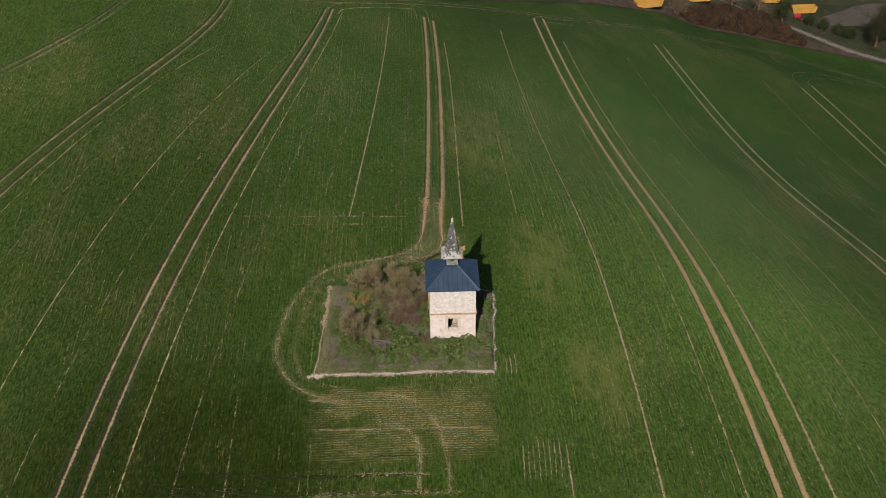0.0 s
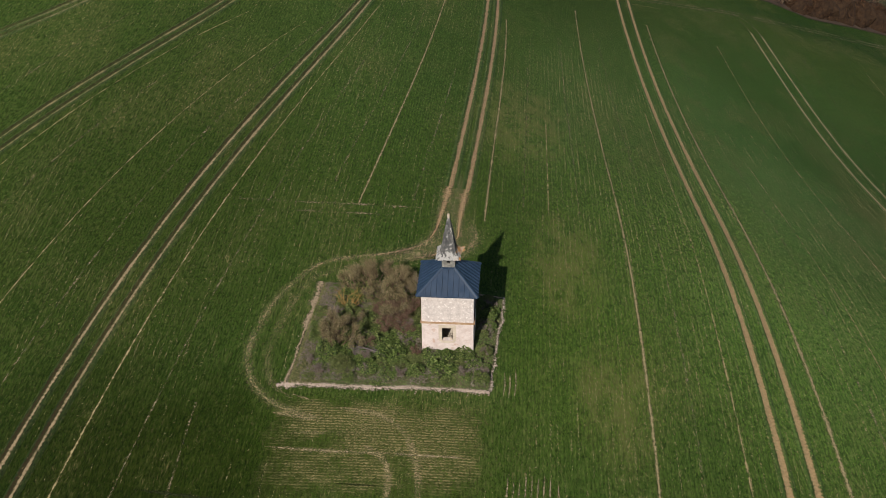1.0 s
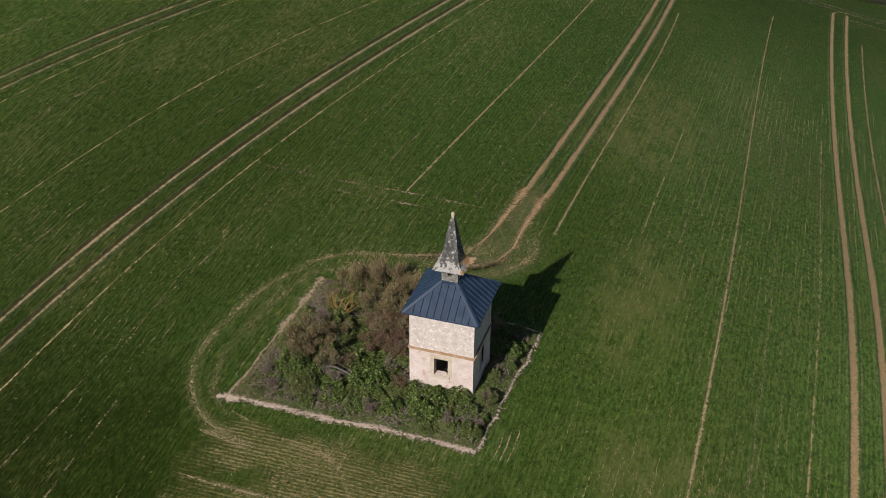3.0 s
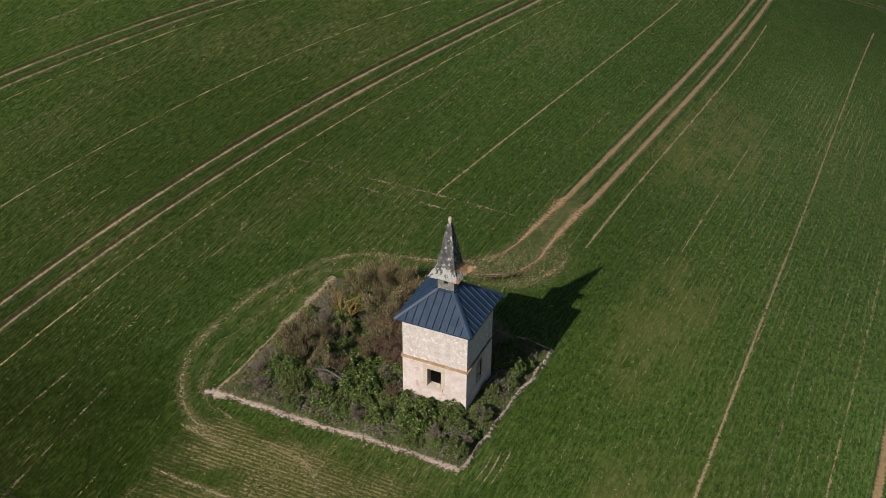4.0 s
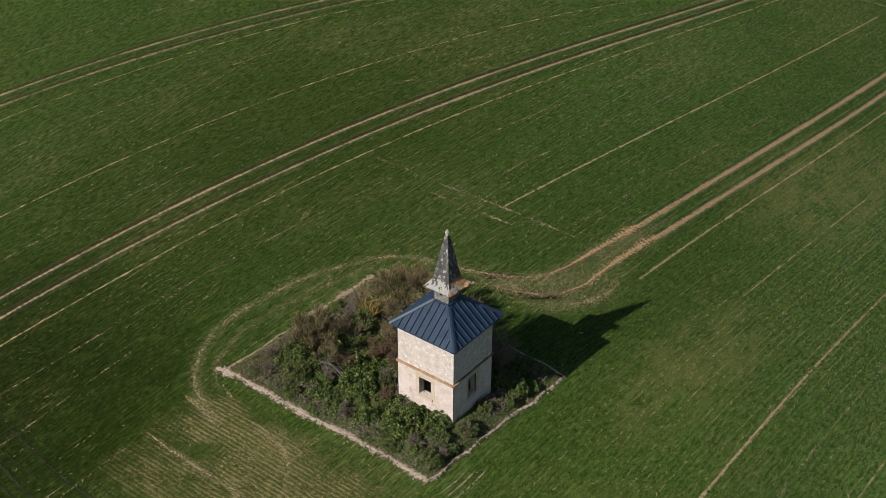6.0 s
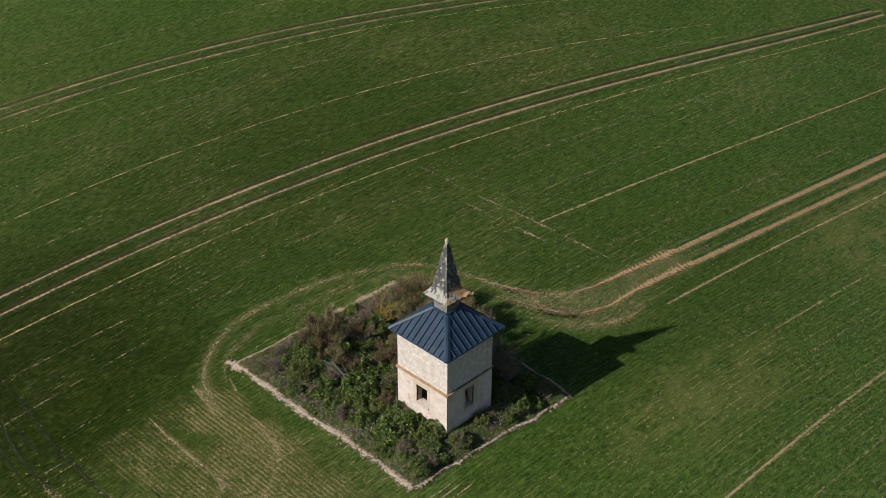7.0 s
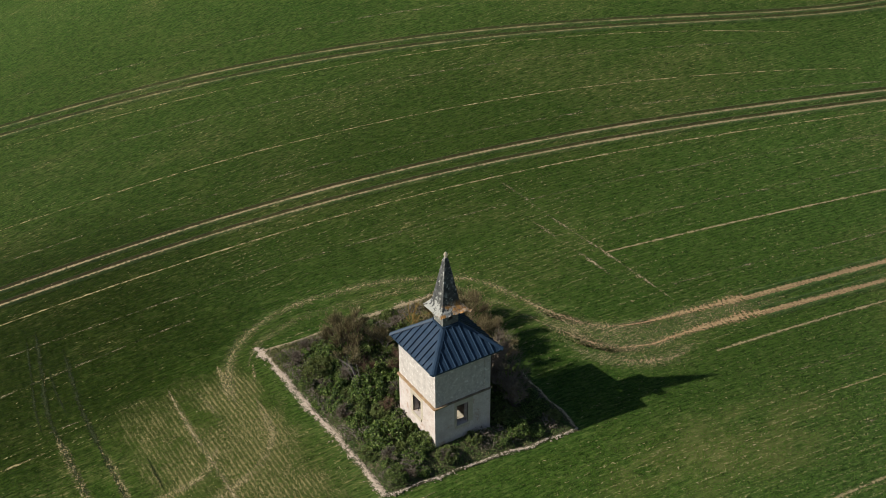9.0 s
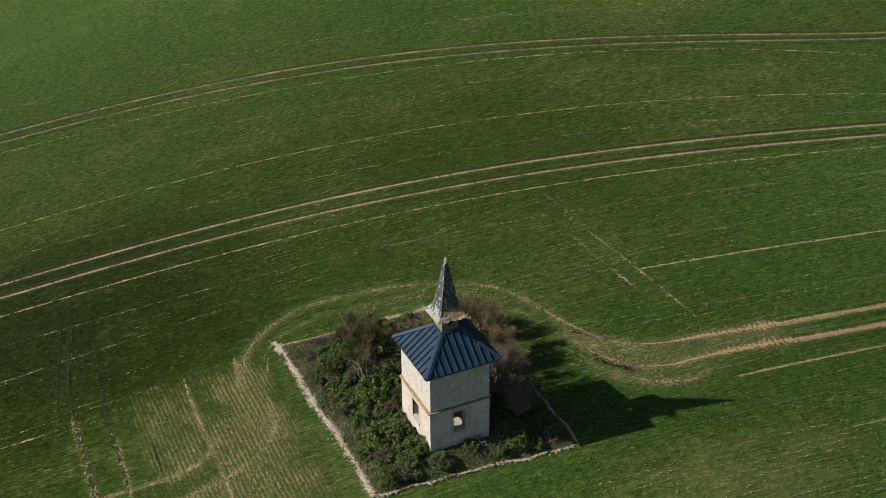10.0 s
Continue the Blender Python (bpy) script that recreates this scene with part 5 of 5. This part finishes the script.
# ---- straw of the last harvest, lying in the crop ----
def straw_litter(seed=91):
    rng = np.random.default_rng(seed)
    # along the drill rows, thicker in some stretches
    n = 310000
    x, y = rng.uniform(-58, 72, n), rng.uniform(-30, 104, n)
    x = np.round(x / 0.5) * 0.5 + rng.normal(0, 0.035, n)
    drift = np.array([0.8 * noise.noise((a * 0.11, b * 0.035, 7.0)) + 1.1 * noise.noise((round(a * 2) * 0.77, b * 0.13, 3.0)) for a, b in zip(x, y)])
    thick = np.clip(0.02 + 1.2 * drift, 0.0, 0.9)
    for cx, cy, rx, ry, w in ((5, 46, 6, 12, 1.3), (9, 18, 5, 15, 0.9), (20, 30, 5, 32, 0.45), (12, -6, 5, 12, 0.3), (-22, 12, 7, 14, 0.25), (32, 18, 15, 38, 0.42), (52, 35, 16, 38, 0.35)):
        thick += w * (0.4 + 1.2 * np.clip(drift, 0, 1)) * np.exp(-(((x - cx) / rx) ** 2 + ((y - cy) / ry) ** 2))
    thick *= np.where((x < -13) & (y < -4), 0.35, 1.0)
    keep = (rng.random(n) < thick) & ~((x > -12.4) & (x < 4.6) & (y > -7.2) & (y < 7.4))
    px, py, turn = [x[keep]], [y[keep]], [np.pi / 2 + rng.normal(0, 0.5, int(keep.sum()))]
    # along the trails
    for line, wide, per in ((curve(ROUND), 0.28, 15), (curve(INNER), 0.4, 8), *((curve(l), 0.27 * w, 70) for l, w, _ in BACK_LINES)):
        for p in line:
            k = rng.poisson(per * (0.6 + 0.8 * abs(noise.noise((p.x * 0.4, p.y * 0.4, 1.0)))))
            px.append(p.x + rng.normal(0, wide, k))
            py.append(p.y + rng.normal(0, wide, k))
            turn.append(rng.uniform(0, 3.14, k))
    # rows of stubble in front of the plot
    n = 24000
    x, y = rng.uniform(-12, 3.5, n), np.round(rng.uniform(-20, -7, n) / 0.27) * 0.27 + 0.06 + rng.normal(0, 0.05, n)
    drift = np.array([noise.noise((a * 0.28, b * 0.4, 9.0)) + 0.5 * noise.noise((a * 1.1, b * 1.3, 4.0)) for a, b in zip(x, y)])
    keep = rng.random(n) < np.clip(0.10 + 1.0 * drift, 0, 1) * np.clip((y + 18) / 6, 0, 1) * np.clip((3.5 - x) / 4, 0, 1) * np.clip((x + 12.5) / 5, 0.2, 1)
    px.append(x[keep])
    py.append(y[keep])
    turn.append(rng.normal(0, 0.5, int(keep.sum())))
    loose = len(px[0])
    px, py, turn = np.concatenate(px), np.concatenate(py), np.concatenate(turn)
    long_ = rng.uniform(0.08, 0.22, len(px))
    long_[loose:] *= 0.65
    z = np.array([height(a, b) for a, b in zip(px, py)]) + rng.uniform(0.06, 0.12, len(px))
    ways = np.stack([np.cos(turn), np.sin(turn), rng.normal(0, 0.15, len(px))], 1)
    return leaves_mesh("straw_litter", np.stack([px, py, z], 1), long_, rng, 0.22, 1.5, 0.02, ways)


tagged(link("straw_litter", straw_litter(), STRAW_BIT), "dry pale straw bits lying in the crop", "straw", "", "stuff")


# ---- far edge of the field ----
def sheet(name, rows, mat_, label, lift, category="ground"):
    """A patch of other ground: rows of plan points, laid on the land."""
    verts, faces = [], []
    lines = [curve(r, 4.0) for r in rows]
    n = min(len(l) for l in lines)
    lines = [[l[round(k * (len(l) - 1) / (n - 1))] for k in range(n)] for l in lines]
    m = 10
    full = []
    for a, b in zip(lines, lines[1:]):
        for k in range(m):
            full.append([p.lerp(q, k / m) for p, q in zip(a, b)])
    full.append(lines[-1])
    for l in full:
        verts += [(p.x, p.y, height(p.x, p.y) + lift) for p in l]
    for i in range(len(full) - 1):
        for j in range(n - 1):
            faces.append((i * n + j, i * n + j + 1, (i + 1) * n + j + 1, (i + 1) * n + j))
    return tagged(link(name, raw(name, verts, faces), mat_), label, category, "", "structure")


EDGE = [(-17.5, 86.0), (2.2, 113.5), (22.4, 151.5), (39.8, 178.2), (61.6, 193.2), (71.1, 191.4), (90.6, 201.9), (106.7, 205.6), (122.2, 197.9), (152, 182), (200, 160)]
sheet("verge", [EDGE, [(x + 8, y + 30) for x, y in EDGE], [(x + 22, y + 130) for x, y in EDGE]], VERGE, "rough dull verge grass beyond the crop", 0.07)
sheet("churned_ground", [[(23.5, 152.6), (40.5, 179), (62, 194), (71.3, 192.2), (90.8, 202.6), (106.9, 206.3), (122.4, 198.6)], [(30, 164), (46, 190), (64, 202), (74, 210), (93, 219), (108.6, 211.5), (123.2, 200.2)]], BROWN_SOIL, "churned brown soil beside the field", 0.12)
ROAD = [(62, 228), (80, 226), (95.6, 223.6), (103.2, 221.5), (109.8, 215.2), (115.9, 207.1), (123.0, 199.9), (136, 187), (165, 160)]
strip("gravel_road", curve(ROAD, 2.0), 5.0, ROAD_TOP, "pale gravel farm road beyond the field", 0.2, 5, category="road")
sheet("bare_soil", [[(113.3, 226.4), (117.0, 224.4), (130, 223.5), (154, 216)], [(116, 231), (124.7, 236.7), (133.4, 241.2), (158, 238)]], TILLED, "bare grey-brown soil patch", 0.3)


def heap(name, pts, n, seed, label):
    """A long pile of brushwood: an earthy core bristling with sticks."""
    rng = np.random.default_rng(seed)
    root = new(name)
    verts, faces = [], []
    for x, y, r, h in pts:
        bm = bmesh.new()
        got = bmesh.ops.create_icosphere(bm, subdivisions=3, radius=1.0)["verts"]
        for q in got:
            q.co *= 1 + 0.35 * noise.noise(q.co * 1.7 + Vector((x, y, 0)))
            q.co = Vector((x + q.co.x * r, y + q.co.y * r, height(x, y) + q.co.z * h))
        part("core", bm, HEAP_CORE, root)
        for _ in range(n):
            a, e = rng.uniform(0, 6.28), rng.uniform(0.05, 1.4)
            o = Vector((x + math.cos(a) * math.cos(e) * r, y + math.sin(a) * math.cos(e) * r, height(x, y) + math.sin(e) * h))
            d = Vector(rng.normal(size=3)) * rng.uniform(0.12, 0.45)
            tube_data(verts, faces, [o - d, o + d], [0.04, 0.02], 3)
    link("brushwood", raw("brushwood", verts, faces), HEAP_TWIG, root)
    return tagged(root, label, "brush heap")


heap("brush_heap", [(69.8, 197.0, 3.6, 3.0), (74.8, 199.8, 4.6, 4.6), (80.2, 203.6, 4.9, 5.2), (85.8, 206.6, 5.0, 5.2), (91.4, 209.6, 4.9, 4.8), (96.4, 210.6, 4.4, 3.6), (101.2, 209.6, 3.3, 2.0)], 700, 41, "long heap of cut red-brown brushwood beside the field")


def skip(label):
    """A steel tub with sloping ends, ribs and feet."""
    root = new("steel_skip")
    bm = bmesh.new()
    n_, w, h = 3.7, 1.25, 2.0
    outer = [(-n_ * 0.86, -w, 0.35), (n_ * 0.86, -w, 0.35), (n_, -w, h), (-n_, -w, h)]
    t = 0.12
    a = [bm.verts.new(p) for p in outer]
    b = [bm.verts.new((x, -y, z)) for x, y, z in outer]
    c = [bm.verts.new((x * 0.97, y + t, z if z > 1 else z + t)) for x, y, z in outer]
    d = [bm.verts.new((x * 0.97, -y - t, z if z > 1 else z + t)) for x, y, z in outer]
    for q in ((a[0], a[1], a[2], a[3]), (b[3], b[2], b[1], b[0]), (a[1], a[0], b[0], b[1]), (a[2], a[1], b[1], b[2]), (a[0], a[3], b[3], b[0]),
              (c[3], c[2], c[1], c[0]), (d[0], d[1], d[2], d[3]), (c[0], c[1], d[1], d[0]), (c[1], c[2], d[2], d[1]), (c[3], c[0], d[0], d[3]),
              (a[3], a[2], c[2], c[3]), (d[3], d[2], b[2], b[3]), (a[2], b[2], d[2], c[2]), (b[3], a[3], c[3], d[3])):
        bm.faces.new(q)
    part("tub", bm, YELLOW, root)
    for k in range(7):
        for s in (-1, 1):
            bm = bmesh.new()
            x = -n_ * 0.82 + k * n_ * 0.82 / 3
            box(bm, (x - 0.07, min(s * w, s * (w + 0.1)), 0.35), (x + 0.07, max(s * w, s * (w + 0.1)), h - 0.1), 0.02)
            part("rib", bm, YELLOW, root)
    for x in (-2.4, -0.8, 0.8, 2.4):
        bm = bmesh.new()
        box(bm, (x - 0.35, -1.0, 0.0), (x + 0.35, 1.0, 0.34), 0.03)
        part("foot", bm, DARK, root, "dark steel foot")
    for s in (-1, 1):
        bm = bmesh.new()
        box(bm, (-n_, min(s * w, s * (w + 0.12)), h - 0.1), (n_, max(s * w, s * (w + 0.12)), h + 0.06), 0.02)
        part("rim", bm, YELLOW, root)
    return tagged(root, label, "skip", "yellow skips by the farm road")


_skip = skip("weathered yellow steel skip standing on bare ground")
_skip.matrix_basis = pose(57.5, 194.6, height(57.5, 194.6) + 0.25, 0, 0, 14)
copy_thing(_skip, pose(75.3, 215.5, height(75.3, 215.5) + 0.25, 0, 0, 4))
copy_thing(_skip, pose(111.3, 234.0, height(111.3, 234.0) + 0.25, 0, 0, 3))
copy_thing(_skip, pose(103.2, 239.5, height(103.2, 239.5) + 0.25, 0, 0, -4))


def implement():
    """A small red farm implement on two wheels."""
    root = new("farm_implement")
    bm = bmesh.new()
    box(bm, (-0.9, -0.6, 0.7), (0.9, 0.6, 1.7), 0.2)
    part("hopper", bm, RED, root)
    bm = bmesh.new()
    box(bm, (-0.08, -2.0, 0.55), (0.08, 0.6, 0.69), 0.03)
    part("drawbar", bm, RED, root)
    for s in (-1, 1):
        bm = bmesh.new()
        bmesh.ops.create_cone(bm, cap_ends=True, segments=18, radius1=0.5, radius2=0.5, depth=0.3, matrix=pose(s * 1.1, 0, 0.5, 0, 90, 0))
        bmesh.ops.bevel(bm, geom=bm.edges[:], offset=0.04, segments=1, affect="EDGES")
        part("wheel", bm, DARK, root, "black tyre")
    return tagged(root, "small red wheeled farm implement by the road", "implement")


implement().matrix_basis = pose(107.9, 228.3, height(107.9, 228.3) + 0.12, 0, 0, 30)


def tree(seed, h, r, leaf, n, label, bark=BARK_GREY):
    """A tapered trunk with forking limbs and a crown of clumps of small leaves."""
    rng = np.random.default_rng(seed)
    root = new("tree")
    verts, faces = [], []
    tube_data(verts, faces, [Vector((0, 0, -0.2)), Vector((0.1, 0, h * 0.25)), Vector((-0.1, 0.1, h * 0.55)), Vector((0, 0, h * 0.92))], [0.32, 0.24, 0.15, 0.04], 7)
    trunk = link("trunk", raw("trunk", verts, faces), bark, root)
    verts, faces, spots = [], [], []
    for _ in range(24):
        a, t = rng.uniform(0, 6.28), rng.uniform(0.22, 0.8)
        o = Vector((0, 0, h * t))
        tip = o + Vector((math.cos(a), math.sin(a), rng.uniform(0.2, 0.9))).normalized() * r * rng.uniform(0.55, 1.1) * (1.15 - 0.5 * t)
        mid_ = o.lerp(tip, 0.5) + Vector(rng.normal(size=3) * 0.2)
        tube_data(verts, faces, [o, mid_, tip], [0.11, 0.07, 0.025], 5)
        for _ in range(6):
            q = mid_.lerp(tip, rng.uniform(0, 1)) + Vector(rng.normal(size=3) * 0.3 * r)
            tube_data(verts, faces, [mid_, q], [0.04, 0.012], 3)
            for _ in range(n):
                spots.append(tuple(q + Vector(rng.normal(size=3) * 0.16 * r)))
    link("limbs", raw("limbs", verts, faces), bark, root)
    if n:
        sp_ = np.array(spots)
        link("crown", leaves_mesh("crown", sp_, rng.uniform(0.16, 0.34, len(sp_)), rng, 0.6, 0.3), leaf, root)
    return tagged(root, label, "tree", "trees by the farm road")


def root_at(ob, x, y, s=1.0, lift=0.0):
    ob.matrix_basis = pose(x, y, height(x, y) + lift, 0, 0, 37 * x) @ Matrix.Diagonal((s, s, s, 1))
    return ob


_pine = root_at(tree(51, 9.5, 3.0, TREE_LEAF, 44, "dark rounded tree beside bare soil", BARK_BROWN), 124.2, 210.0, 1.25)
copy_thing(_pine, pose(129.5, 212, height(129.5, 212), 0, 0, 80))
copy_thing(_pine, pose(135, 221, height(135, 221), 0, 0, 200))
root_at(tree(52, 7.0, 1.9, TREE_LEAF, 40, "slender dark green tree beside the farm road", BARK_BROWN), 102.2, 224.0)
_baretree = root_at(tree(53, 7.5, 2.8, RED_DRY, 5, "bare brown-limbed tree beside the brush heap", BARK_BROWN), 95.0, 223.8)
copy_thing(_baretree, pose(86.3, 220.5, height(86.3, 220.5), 0, 0, 10))
root_at(tree(54, 4.6, 2.6, RED_DRY, 12, "leafless rounded grey bush beside the skip", BARK_BROWN), 65.6, 196.4)
_low = root_at(tree(55, 2.2, 1.3, TREE_LEAF, 30, "small dark roadside bush", BARK_BROWN), 116.8, 218.5)
for _x, _y in ((113.5, 222.5), (119, 216), (110.5, 225), (70, 217), (82, 224), (68.5, 210)):
    copy_thing(_low, pose(_x, _y, height(_x, _y), 0, 0, 50 * _x))
